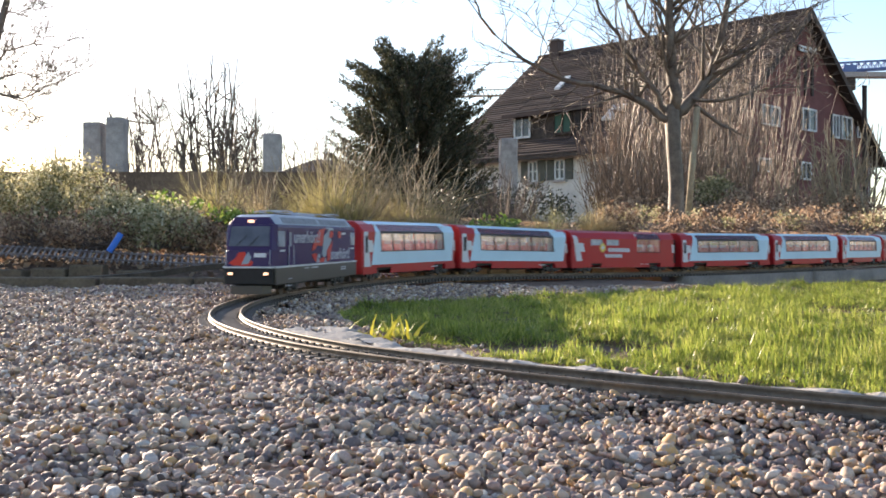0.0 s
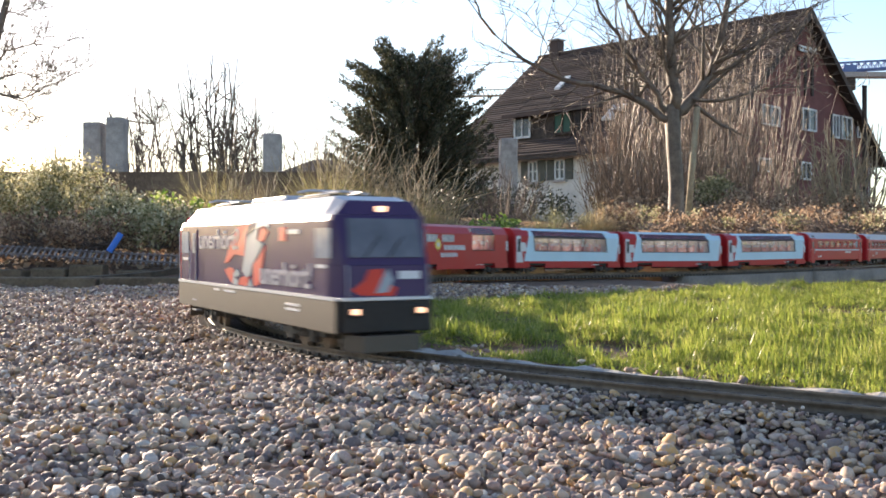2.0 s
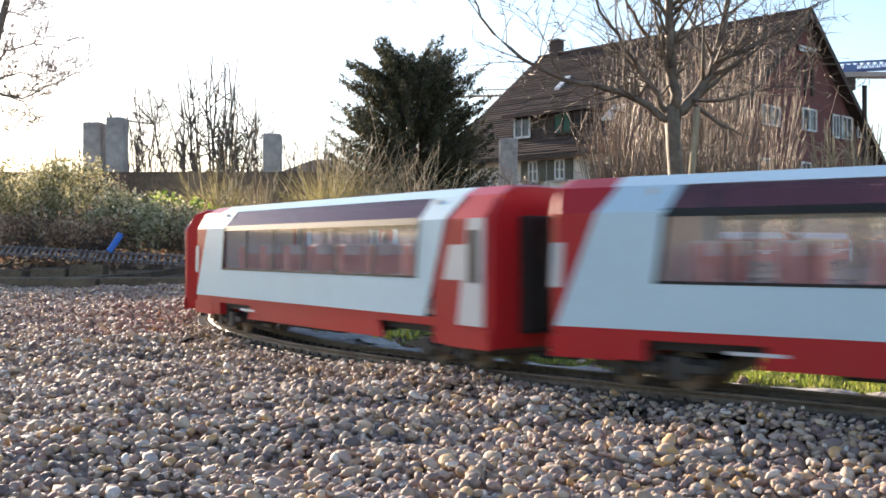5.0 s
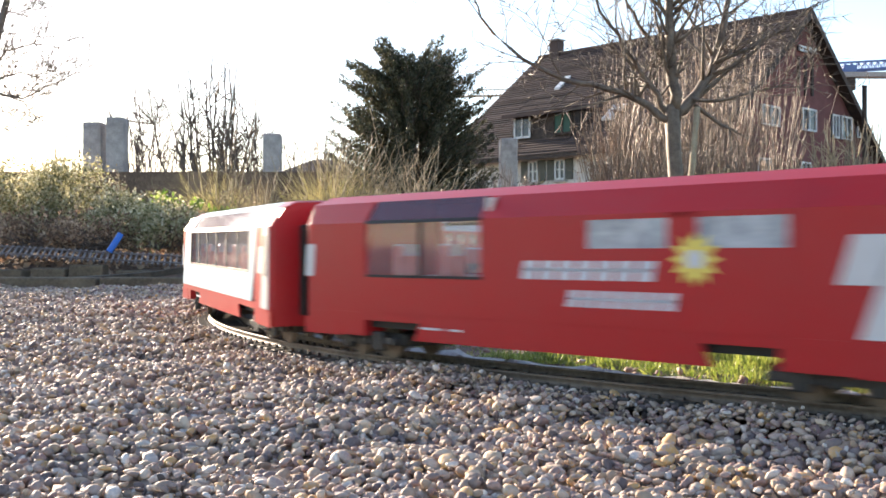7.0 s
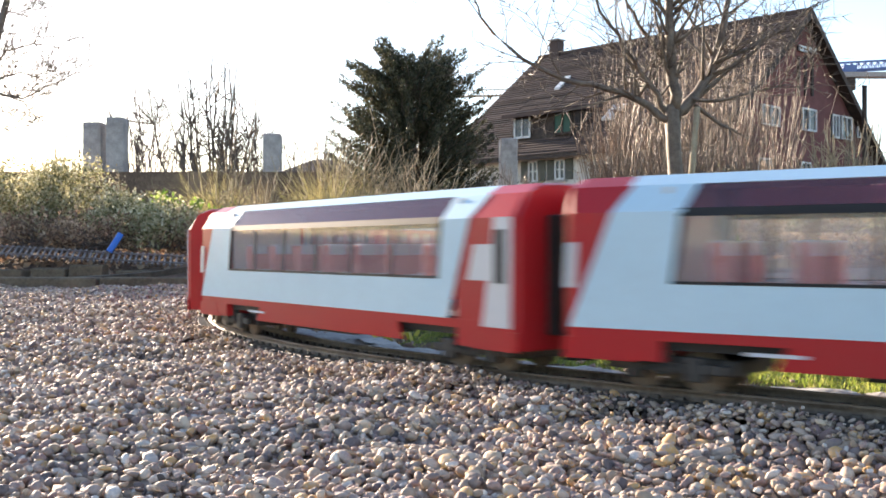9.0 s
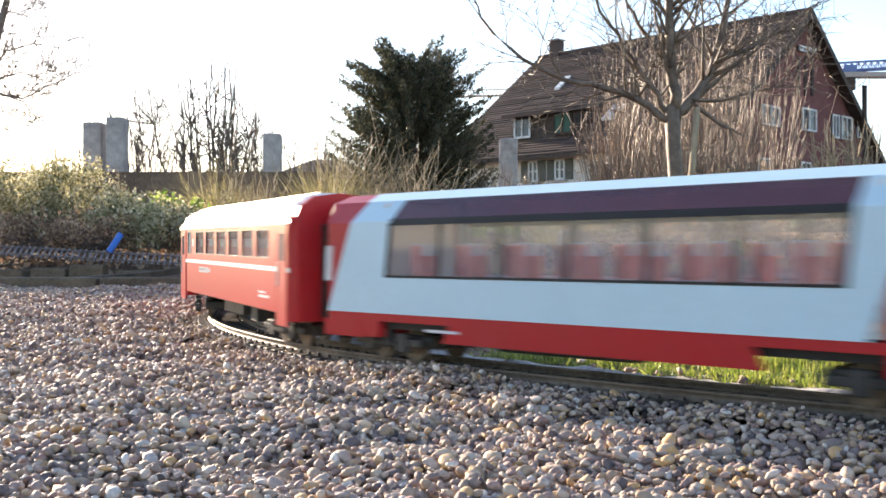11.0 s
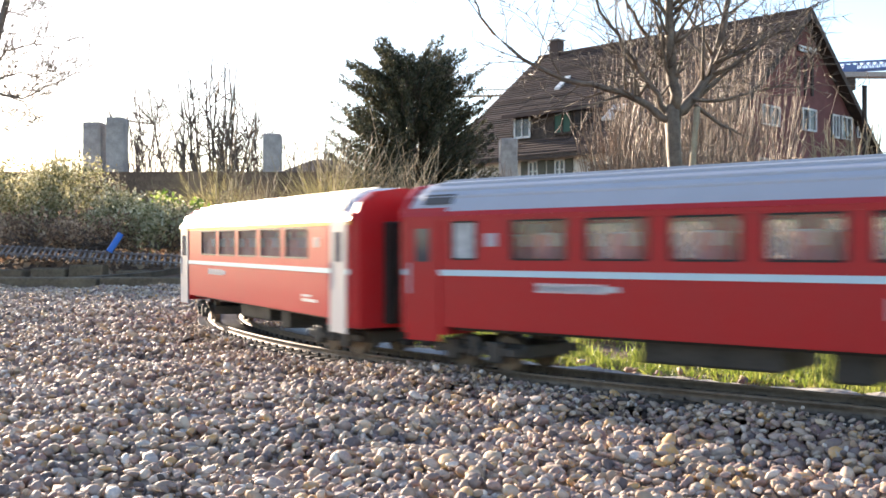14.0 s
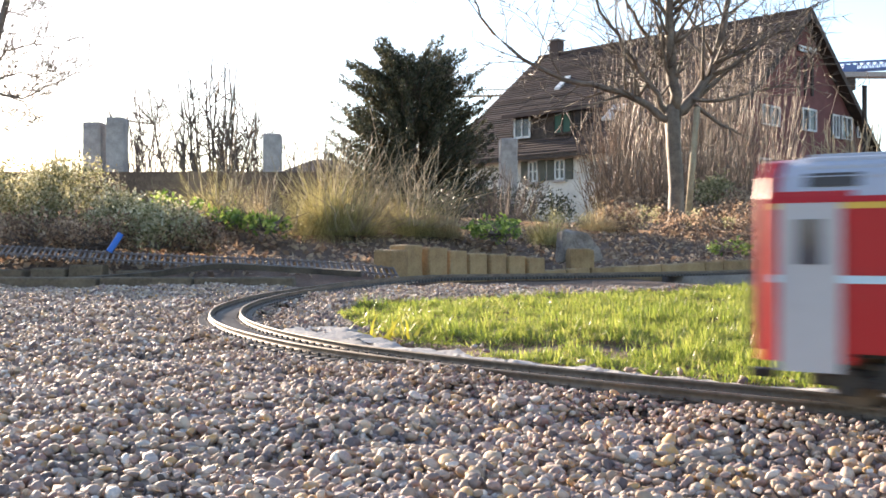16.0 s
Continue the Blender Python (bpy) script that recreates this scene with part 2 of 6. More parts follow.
M["lamp_glow"] = glow("headlight_glow", (1.0, 0.56, 0.34), 0.95)
M["art_white"] = paint("lettering_white", (0.62, 0.64, 0.68))
M["word_white"] = paint("faded_lettering_white", (0.44, 0.44, 0.50))
M["art_red"] = paint("art_red", (0.62, 0.035, 0.02))
M["art_blue"] = paint("art_pale_blue", (0.30, 0.36, 0.42))
# on kitchen and cab windows this pale blue-grey paints in the reflected sky
M["pale_pane"] = surface("frosted_sky_pane", (0.20, 0.24, 0.29), (0.44, 0.49, 0.55), rough=0.12, scale=30, detail=120, bump=0)
M["star"] = paint("star_yellow", (0.78, 0.62, 0.14))
HALF = 0.31


def side_y(z, w=0.054, brk=0.130, top=0.150, wt=0.040):
    """Half width of a vehicle at height z: upright, then leaning in."""
    if z <= brk:
        return w
    return w + (wt - w) * min(1.0, (z - brk) / (top - brk))


def plate(bm, pts, side, proud=0.0008, thick=0.0016, lean=side_y):
    """A thin panel on a vehicle's side, given by (x, z) corners."""
    o = [bm.verts.new((x, side * (lean(z) + proud), z)) for x, z in pts]
    i = [bm.verts.new((x, side * (lean(z) + proud - thick), z)) for x, z in pts]
    n = len(pts)
    bm.faces.new(o)
    bm.faces.new(i[::-1])
    for k in range(n):
        bm.faces.new((o[k], i[k], i[(k + 1) % n], o[(k + 1) % n]))
    bmesh.ops.recalc_face_normals(bm, faces=bm.faces)


def panel(name, parent, mat, quads, side, label="", proud=0.0008, thick=0.0016, lean=side_y):
    if len(quads) > 1 and (name in ("side_panel", "sign", "painted_figure", "white_cross") or (name == "writing" and len(quads) < 6)):
        return [panel(name if k == 0 or name != "side_panel" else "window_post", parent, mat, [q], side, label, proud, thick, lean) for k, q in enumerate(quads)][0]
    bm = bmesh.new()
    for q in quads:
        plate(bm, q, side, proud, thick, lean)
    return part(name, bm, mat, parent, label)


def word(text, parent, mat, x0, x1, z0, size, side, lean, label=""):
    """Raised lettering along a vehicle's side, from x0 to x1 as one reads it."""
    cu = bpy.data.curves.new("lettering", 'FONT')
    cu.body, cu.size, cu.extrude, cu.offset = text, size, 0.0008, 0.0004
    src = bpy.data.objects.new("lettering", cu)
    me = bpy.data.meshes.new_from_object(src)
    bpy.data.objects.remove(src)
    bpy.data.curves.remove(cu)
    left, right = min(v.co.x for v in me.vertices), max(v.co.x for v in me.vertices)
    f = -side
    for v in me.vertices:
        x, z = x0 + (v.co.x - left) * (x1 - x0) / (right - left), z0 + v.co.y
        v.co = (f * x, side * (lean(z) + 0.0006 + v.co.z), z)
    me.materials.clear()
    me.materials.append(mat)
    ob = new("lettering", me)
    ob.parent = parent
    tagged(ob, label)
    return ob


def rect(x0, x1, z0, z1, slant=0.0):
    """Corners of a rectangle; slant shifts its upper edge along x."""
    return [(x0, z0), (x1, z0), (x1 + slant, z1), (x0 + slant, z1)]


def disc(bm, x, y, z, r, w, n=14):
    loft(bm, [[(x + math.cos(a) * r, yy, z + math.sin(a) * r) for a in (2 * math.pi * k / n for k in range(n))] for yy in (y - w / 2, y + w / 2)])


def add_bogie(thing, x, axle=0.050, r=0.0155):
    bogie = part("bogie", boxed(-0.052, 0.052, -0.030, 0.030, 0.012, 0.024, bevel=0.002), M["bogie"], thing, "dark grey four-wheel bogie")
    bogie.location = (x, 0, 0)
    for sg in (-1, 1):
        bm = bmesh.new()
        box(bm, -0.050, 0.050, sg * 0.039 - 0.003, sg * 0.039 + 0.003, 0.014, 0.021, bevel=0.001)
        for ax in (-axle / 2, axle / 2):
            box(bm, ax - 0.008, ax + 0.008, sg * 0.041 - 0.004, sg * 0.041 + 0.004, 0.008, 0.026, bevel=0.0015)
        box(bm, -0.007, 0.007, sg * 0.041 - 0.004, sg * 0.041 + 0.004, 0.012, 0.030, bevel=0.001)
        for k in range(4):
            disc(bm, -0.012 + 0.008 * k, sg * 0.045, 0.017, 0.003, 0.004, 8)
        part("side_frame", bm, M["bogie"], bogie)
    for ax in (-axle / 2, axle / 2):
        for sg in (-1, 1):
            bm = bmesh.new()
            disc(bm, ax, sg * 0.0235, r - 0.001, r, 0.006, 18)
            part("wheel", bm, M["rail"], bogie, "worn steel wheel")
    return bogie


def end_face(thing, x, sgn, mat, h=0.150, gang=0.022):
    """Gangway, dark door and coupling at a coach's end."""
    part("gangway", boxed(min(x, x + sgn * 0.012), max(x, x + sgn * 0.012), -gang, gang, 0.034, 0.132, bevel=0.002), M["black"], thing, "black rubber gangway surround")
    part("end_door", boxed(min(x + sgn * 0.010, x + sgn * 0.0135), max(x + sgn * 0.010, x + sgn * 0.0135), -gang * 0.6, gang * 0.6, 0.038, 0.124), M["bogie"], thing, "dark end door")
    part("coupling", boxed(min(x, x + sgn * 0.018), max(x, x + sgn * 0.018), -0.005, 0.005, 0.013, 0.019, bevel=0.0015), M["black"], thing)


def section(x, w=0.054, brk=0.130, top=0.150, wt=0.040, peak=0.159, z0=0.020, wp=0.024):
    return [(x, -w, z0), (x, w, z0), (x, w, brk), (x, wt, top), (x, wp, peak - 0.001), (x, 0, peak), (x, -wp, peak - 0.001), (x, -wt, top), (x, -w, brk)]


def end_module(thing, name, x0, x1, mat, label, **kw):
    """Solid end of a coach; the outermost centimetre narrows."""
    bm = bmesh.new()
    sg = 1 if x1 > x0 else -1
    narrow = dict(kw)
    narrow["w"], narrow["peak"] = kw.get("w", 0.054) - 0.004, kw.get("peak", 0.159) - 0.002
    rings = [section(x0, **kw), section(x1 - sg * 0.006, **kw), section(x1, **narrow)]
    loft(bm, rings if sg > 0 else rings[::-1])
    return part(name, bm, mat, thing, label)


def seats(thing, xs, z=0.058):
    """Rows of back-to-back seats with tables between them."""
    for x in xs:
        for y in (-0.030, 0.030):
            bm = bmesh.new()
            for sg in (-1, 1):
                box(bm, min(x + sg * 0.004, x + sg * 0.022), max(x + sg * 0.004, x + sg * 0.022), y - 0.014, y + 0.014, z, z + 0.014, bevel=0.002)
                box(bm, min(x + sg * 0.001, x + sg * 0.006), max(x + sg * 0.001, x + sg * 0.006), y - 0.013, y + 0.013, z + 0.010, z + 0.050, bevel=0.002)
            seat = part("seat", bm, M["seat"], thing, "dark red cloth double seat")
            part("headrest", boxed(x - 0.0068, x + 0.0068, y - 0.010, y + 0.010, z + 0.040, z + 0.051, bevel=0.001), M["door_white"], seat, "white headrest cover")
            part("table", boxed(x + 0.025, x + 0.037, y - 0.012, y + 0.012, z + 0.020, z + 0.022), M["door_white"], thing)


def skirts(thing, mat, z_low, z_arch, z_top, ends=True):
    for side in (-1, 1):
        q = [[(-0.150, z_low), (0.150, z_low), (0.142, z_arch), (-0.142, z_arch)], rect(-0.30, 0.30, z_arch, z_top)]
        if ends:
            for sg in (-1, 1):
                a = [(sg * 0.252, z_low), (sg * HALF, z_low), (sg * HALF, z_arch), (sg * 0.260, z_arch)]
                q.append(a if sg > 0 else a[::-1])
        panel("skirt", thing, mat, q, side, proud=0.0004, thick=0.002)


def build_panorama(name, label):
    t = empty(name, label, "train coach", "coaches of the model train")
    part("underframe", boxed(-0.300, 0.300, -0.046, 0.046, 0.030, 0.046), M["black"], t)
    part("equipment_box", boxed(-0.10, 0.04, -0.038, 0.038, 0.016, 0.031, bevel=0.002), M["bogie"], t)
    end_module(t, "front_end", 0.232, HALF, M["red"], "red front end of the coach", z0=0.022)
    end_module(t, "rear_end", -0.232, -HALF, M["red"], "red rear end of the coach", z0=0.022)
    skirts(t, M["red"], 0.021, 0.037, 0.0445)
    for side in (-1, 1):
        f = -side                                   # the stripes lean the other way on the far side
        x_fb, x_ft, x_rb, x_rt = (0.219, 0.250, -0.305, -0.270) if side < 0 else (0.262, 0.238, -0.285, -0.300)
        top = x_ft + f * 0.012, x_rt + f * 0.012
        panel("side_panel", t, M["white"], [[(x_rb, 0.0445), (x_fb, 0.0445), (x_fb + (x_ft - x_fb) * 0.41, 0.0795), (x_rb + (x_rt - x_rb) * 0.41, 0.0795)],
              [(0.205, 0.0795), (x_fb + (x_ft - x_fb) * 0.41, 0.0795), (x_ft, 0.130), (0.212, 0.130)], [(x_rb + (x_rt - x_rb) * 0.41, 0.0795), (-0.222, 0.0795), (-0.215, 0.130), (x_rt, 0.130)],
              [(0.212, 0.130), (x_ft, 0.130), (top[0], 0.150), (0.214, 0.150)], [(x_rt, 0.130), (-0.215, 0.130), (-0.208, 0.150), (top[1], 0.150)]], side, "pale blue-white side panel", proud=0.0012)
        panel("window_pane", t, M["glass"], [rect(-0.222, 0.205, 0.0800, 0.1285, 0.007)], side, "large tinted side window", proud=0.0002, thick=0.001)
        panel("roof_pane", t, M["roof_glass"], [rect(-0.215, 0.212, 0.1310, 0.1495)], side, "dark slanting roof window", proud=0.0002, thick=0.001)
        panel("window_rail", t, M["black"], [rect(-0.218, 0.210, 0.1262, 0.1322)], side, proud=0.0016, thick=0.002)
        panel("window_bar", t, M["black"], [rect(x - 0.0022, x + 0.0022, 0.080, 0.1280, 0.004) for x in (-0.157, -0.086, -0.015, 0.057, 0.129)], side, proud=0.0000, thick=0.0018)
        panel("window_frame", t, M["black"], [rect(-0.224, 0.207, 0.0780, 0.0803), [(0.203, 0.0795), (0.2065, 0.0795), (0.2125, 0.129), (0.209, 0.129)], [(-0.2235, 0.0795), (-0.220, 0.0795), (-0.213, 0.129), (-0.2165, 0.129)]], side, proud=0.0015)
        panel("door", t, M["door_white"], [[(0.268, 0.040), (0.303, 0.040), (0.304, 0.130), (0.283, 0.130), (0.281, 0.112)]], side, "white entrance door", proud=0.0014)
        panel("door_window", t, M["black"], [rect(0.284, 0.297, 0.076, 0.120)], side, "dark door window", proud=0.0020)
        panel("white_arm", t, M["door_white"], [[(0.248, 0.078), (0.281, 0.078), (0.284, 0.108), (0.257, 0.108)]], side, "white painted cross arm", proud=0.0013)
        panel("white_arm", t, M["door_white"], [rect(-0.309, -0.300, 0.074, 0.108, 0.002)], side, "white painted cross arm", proud=0.0010)
        panel("writing", t, M["art_white"], [rect(-0.17, -0.13, 0.030, 0.0325)], side, "unreadable white lettering", proud=0.0010)
    bm = bmesh.new()
    sec = [(-0.0402, 0.1496), (-0.024, 0.158), (0, 0.159), (0.024, 0.158), (0.0402, 0.1496), (0.030, 0.1496), (-0.030, 0.1496)]
    loft(bm, [[(x, y, z + 0.0004) for y, z in sec] for x in (-0.262, 0.256)])
    part("roof", bm, M["white"], t, "pale glossy roof")
    part("interior_floor", boxed(-0.232, 0.232, -0.048, 0.048, 0.046, 0.050), M["interior"], t)
    for x in (-0.231, 0.225):
        part("partition", boxed(x, x + 0.004, -0.046, 0.046, 0.050, 0.148), M["interior"], t, "beige end partition")
    seats(t, [-0.195 + 0.0610 * k for k in range(7)])
    for x, sg in ((HALF, 1), (-HALF, -1)):
        end_face(t, x, sg, M["red"])
    return t


def build_service_car():
    t = empty("service_car", "red model restaurant car with white cross and gold star", "train coach", "coaches of the model train")
    part("underframe", boxed(-0.300, 0.300, -0.046, 0.046, 0.030, 0.046), M["black"], t)
    end_module(t, "front_end", 0.20, HALF, M["red"], "red front end with a painted white cross", z0=0.022)
    end_module(t, "rear_end", -0.218, -HALF, M["red"], "red rear end of the car", z0=0.022)
    skirts(t, M["red"], 0.021, 0.037, 0.0445)
    bm = bmesh.new()
    sec = [(-0.0402, 0.150), (-0.024, 0.158), (0, 0.159), (0.024, 0.158), (0.0402, 0.150), (0.030, 0.1496), (-0.030, 0.1496)]
    loft(bm, [[(x, y, z) for y, z in sec] for x in (-0.22, 0.21)])
    part("roof", bm, M["red"], t, "red roof")
    for side in (-1, 1):
        panel("side_panel", t, M["red"], [rect(-0.22, 0.21, 0.0440, 0.0800), rect(-0.068, 0.21, 0.0800, 0.104), rect(-0.068, 0.044, 0.104, 0.130), rect(0.115, 0.140, 0.104, 0.130),
              rect(0.207, 0.21, 0.104, 0.130), rect(0.044, 0.207, 0.126, 0.130), rect(-0.068, 0.21, 0.130, 0.150), rect(-0.22, -0.214, 0.08, 0.150)], side, "red painted side", proud=0.0004)
        panel("window_pane", t, M["glass"], [rect(-0.214, -0.068, 0.0800, 0.1290)], side, "large window", proud=0.0001, thick=0.001)
        panel("roof_pane", t, M["roof_glass"], [rect(-0.214, -0.068, 0.1310, 0.1500)], side, "dark slanting roof window", proud=0.0001, thick=0.001)
        panel("window_bar", t, M["black"], [rect(-0.143, -0.139, 0.080, 0.129), rect(-0.216, -0.066, 0.1285, 0.1315), rect(-0.216, -0.066, 0.0780, 0.0805)], side, proud=0.0012)
        for a, b in ((0.044, 0.115), (0.140, 0.207)):
            panel("window_pane", t, M["pale_pane"], [rect(a, b, 0.104, 0.126)], side, "kitchen window coloured pale like reflected sky", proud=0.0001, thick=0.001)
        panel("lettering", t, M["art_white"], [rect(-0.022 + 0.0185 * k, -0.008 + 0.0185 * k, 0.0795, 0.0945, 0.003) for k in range(7)] + [rect(-0.022, 0.102, 0.0860, 0.0888, 0.001)], side, "white painted lettering", proud=0.0010)
        panel("lettering", t, M["art_white"], [rect(0.024 + 0.0145 * k, 0.034 + 0.0145 * k, 0.0585, 0.0715, 0.003) for k in range(7)] + [rect(0.026, 0.122, 0.0640, 0.0662, 0.001)], side, "white painted lettering", proud=0.0010)
        star = []
        for k in range(24):
            r = 0.020 if k % 2 == 0 else 0.0125
            star.append((0.138 + r * math.cos(k * math.pi / 12), 0.096 + r * math.sin(k * math.pi / 12)))
        panel("star", t, M["star"], [star], side, "yellow painted star", proud=0.0011)
        panel("star_centre", t, M["art_white"], [[(0.138 + 0.007 * math.cos(k * math.pi / 6), 0.096 + 0.007 * math.sin(k * math.pi / 6)) for k in range(12)]], side, proud=0.0016)
        panel("white_cross", t, M["door_white"], [[(0.254, 0.046), (0.286, 0.046), (0.3035, 0.130), (0.283, 0.130)], [(0.282, 0.130), (0.3035, 0.130), (0.3045, 0.139), (0.285, 0.139)], [(0.240, 0.080), (0.270, 0.080), (0.280, 0.112), (0.250, 0.112)]], side, "white painted cross", proud=0.0012)
        panel("white_arm", t, M["door_white"], [rect(-0.309, -0.296, 0.078, 0.110, 0.003)], side, proud=0.0010)
        panel("writing", t, M["art_white"], [rect(-0.14, -0.115, 0.032, 0.034), rect(-0.105, -0.09, 0.032, 0.034)], side, "unreadable white lettering", proud=0.0010)
    part("interior_floor", boxed(-0.232, 0.20, -0.048, 0.048, 0.046, 0.050), M["interior"], t)
    part("partition", boxed(-0.064, -0.060, -0.050, 0.050, 0.050, 0.148), M["interior"], t)
    seats(t, [-0.185, -0.125])
    for x, sg in ((HALF, 1), (-HALF, -1)):
        end_face(t, x, sg, M["red"])
    return t


def coach_lean(z):
    return side_y(z, 0.054, 0.134, 0.156, 0.043)


def build_red_coach(name, label, first, board=False):
    """Ordinary red coach with a ribbed silver roof; first: yellow line and pale doors."""
    t = empty(name, label, "train coach", "coaches of the model train")
    part("underframe", boxed(-0.300, 0.300, -0.046, 0.046, 0.034, 0.046), M["black"], t)
    for a, b, d in ((-0.078, 0.034, 0.036), (0.065, 0.095, 0.034)):
        part("equipment_box", boxed(a, b, -d, d, 0.017 if a < 0 else 0.013, 0.035, bevel=0.002), M["bogie"], t, "dark grey underfloor equipment box")
    kw = dict(z0=0.030, brk=0.134, top=0.140, wt=0.053, peak=0.140, wp=0.03)
    end_module(t, "front_end", 0.255, HALF, M["red"], "red front vestibule", **kw)
    end_module(t, "rear_end", -0.255, -HALF, M["red"], "red rear vestibule", **kw)
    for sg in (1, -1):
        bm = bmesh.new()
        arch = [(-0.050, 0.030), (0.050, 0.030), (0.051, 0.136), (0.045, 0.150), (0.030, 0.161), (0.0, 0.165), (-0.030, 0.161), (-0.045, 0.150), (-0.051, 0.136)]
        loft(bm, [[(sg * x, y * k, z) for y, z in arch] for x, k in ((HALF - 0.008, 1.0), (HALF + 0.001, 1.0), (HALF + 0.004, 0.93))])
        part("end_ring", bm, M["red"], t, "red arched end wall")
    wins = [(-0.194 + 0.082 * k, -0.128 + 0.082 * k) for k in range(5)] if first else [(-0.248, -0.222)] + [(-0.185 + 0.0714 * k, -0.132 + 0.0714 * k) for k in range(6)]
    for side in (-1, 1):
        q = [rect(-0.256, 0.256, 0.0370, 0.0955), rect(-0.256, 0.256, 0.127, 0.1345)]
        edge = -0.256
        for a, b in wins + [(0.256, 0.256)]:
            q.append(rect(edge, a, 0.0955, 0.127))
            edge = b
        panel("side_panel", t, M["red"], q, side, "red painted side", proud=0.0004, lean=coach_lean)
        for a, b in wins:
            panel("window_pane", t, M["pale_pane"] if b - a < 0.03 else M["glass"], [rect(a, b, 0.0955, 0.127)], side, "frosted narrow window" if b - a < 0.03 else "tinted window", proud=-0.0006, thick=0.001, lean=coach_lean)
            panel("window_frame", t, M["black"], [rect(a, b, 0.0945, 0.0962), rect(a, b, 0.1263, 0.1278), rect(a - 0.001, a + 0.001, 0.0955, 0.127), rect(b - 0.001, b + 0.001, 0.0955, 0.127)], side, proud=0.0008, lean=coach_lean)
        panel("stripe", t, M["white"], [rect(-0.305, 0.305, 0.0812, 0.0862)], side, "white waist stripe", proud=0.0012, thick=0.002, lean=coach_lean)
        panel("writing", t, M["art_white"], [rect(-0.160, -0.085, 0.0705, 0.0750)] + [rect(-0.160 + 0.011 * k, -0.152 + 0.011 * k, 0.0690, 0.0765) for k in range(6)], side, "unreadable white lettering", proud=0.0010, lean=coach_lean)
        panel("writing", t, M["art_white"], [rect(0.185, 0.225, 0.050, 0.053), rect(0.185, 0.21, 0.055, 0.0575)], side, "unreadable white lettering", proud=0.0010, lean=coach_lean)
        panel("sign", t, M["word_white"], [rect(0.219, 0.231, 0.107, 0.117) if first else rect(-0.212, -0.200, 0.106, 0.117)] + ([rect(0.110, 0.144, 0.058, 0.072)] if board else []), side, "small pale sign", proud=0.0010, lean=coach_lean)
        dm = M["door_grey"] if first else M["red"]
        for a, b in ((0.262, 0.300), (-0.300, -0.262)):
            panel("door", t, dm, [rect(a, b, 0.024, 0.133)], side, "pale entrance door" if first else "red entrance door", proud=0.0014, thick=0.002, lean=coach_lean)
            panel("door_window", t, M["windscreen"], [rect((a + b) / 2 - 0.008, (a + b) / 2 + 0.008, 0.093, 0.122)], side, "dark door window", proud=0.0020, lean=coach_lean)
            panel("door_handle", t, M["silver"], [rect(a + 0.003, a + 0.005, 0.065, 0.092)], side, proud=0.0024, lean=coach_lean)
        panel("roof_line", t, M["yellow"] if first else M["red"], [rect(-0.305, 0.305, 0.1285, 0.1325)], side, "yellow line under the roof" if first else "", proud=0.0010, lean=coach_lean)
        panel("roof_line", t, M["red"], [rect(-0.308, 0.308, 0.1325, 0.1365)], side, proud=0.0016, lean=coach_lean)
    bm = bmesh.new()
    sec = [(-0.0535, 0.1365), (-0.051, 0.142), (-0.0475, 0.148), (-0.046, 0.1482), (-0.0445, 0.1515), (-0.041, 0.1545), (-0.039, 0.1545), (-0.036, 0.1580), (-0.031, 0.1605), (-0.029, 0.1605), (-0.025, 0.1635), (-0.012, 0.1655), (0, 0.166)]
    sec = sec + [(-y, z) for y, z in sec[-2::-1]]
    loft(bm, [[(x, y * k, 0.1365 + (z - 0.1365) * k) for y, z in sec] for x, k in ((-0.306, 0.90), (-0.288, 1.0), (0.288, 1.0), (0.306, 0.90))])
    part("roof", bm, M["silver"], t, "ribbed silver roof")
    for y, z in ((0.0465, 0.1480), (0.0395, 0.1548), (0.0290, 0.1608), (0.0140, 0.1648)):
        for sg in (-1, 1):
            part("roof_rib", boxed(-0.286, 0.286, sg * y - 0.0011, sg * y + 0.0011, z - 0.002, z + 0.0021, bevel=0.0004), M["silver"], t)
    for x in (-0.268, 0.268):
        for sg in (-1, 1):
            bm = bmesh.new()
            plate(bm, rect(x - 0.016, x + 0.016, 0.143, 0.152), sg, 0.0010, 0.003, lambda z: 0.0512 - (z - 0.142) * 0.62)
            part("roof_vent", bm, M["grey"], t, "dark roof vent")
    part("interior_floor", boxed(-0.256, 0.256, -0.050, 0.050, 0.046, 0.050), M["interior"], t)
    seats(t, [-0.235 + 0.0714 * k for k in range(7)] if not first else [-0.20 + 0.082 * k for k in range(6)], 0.066)
    for x, sg in ((HALF, 1), (-HALF, -1)):
        end_face(t, x + sg * 0.003, sg, M["red"])
    return t


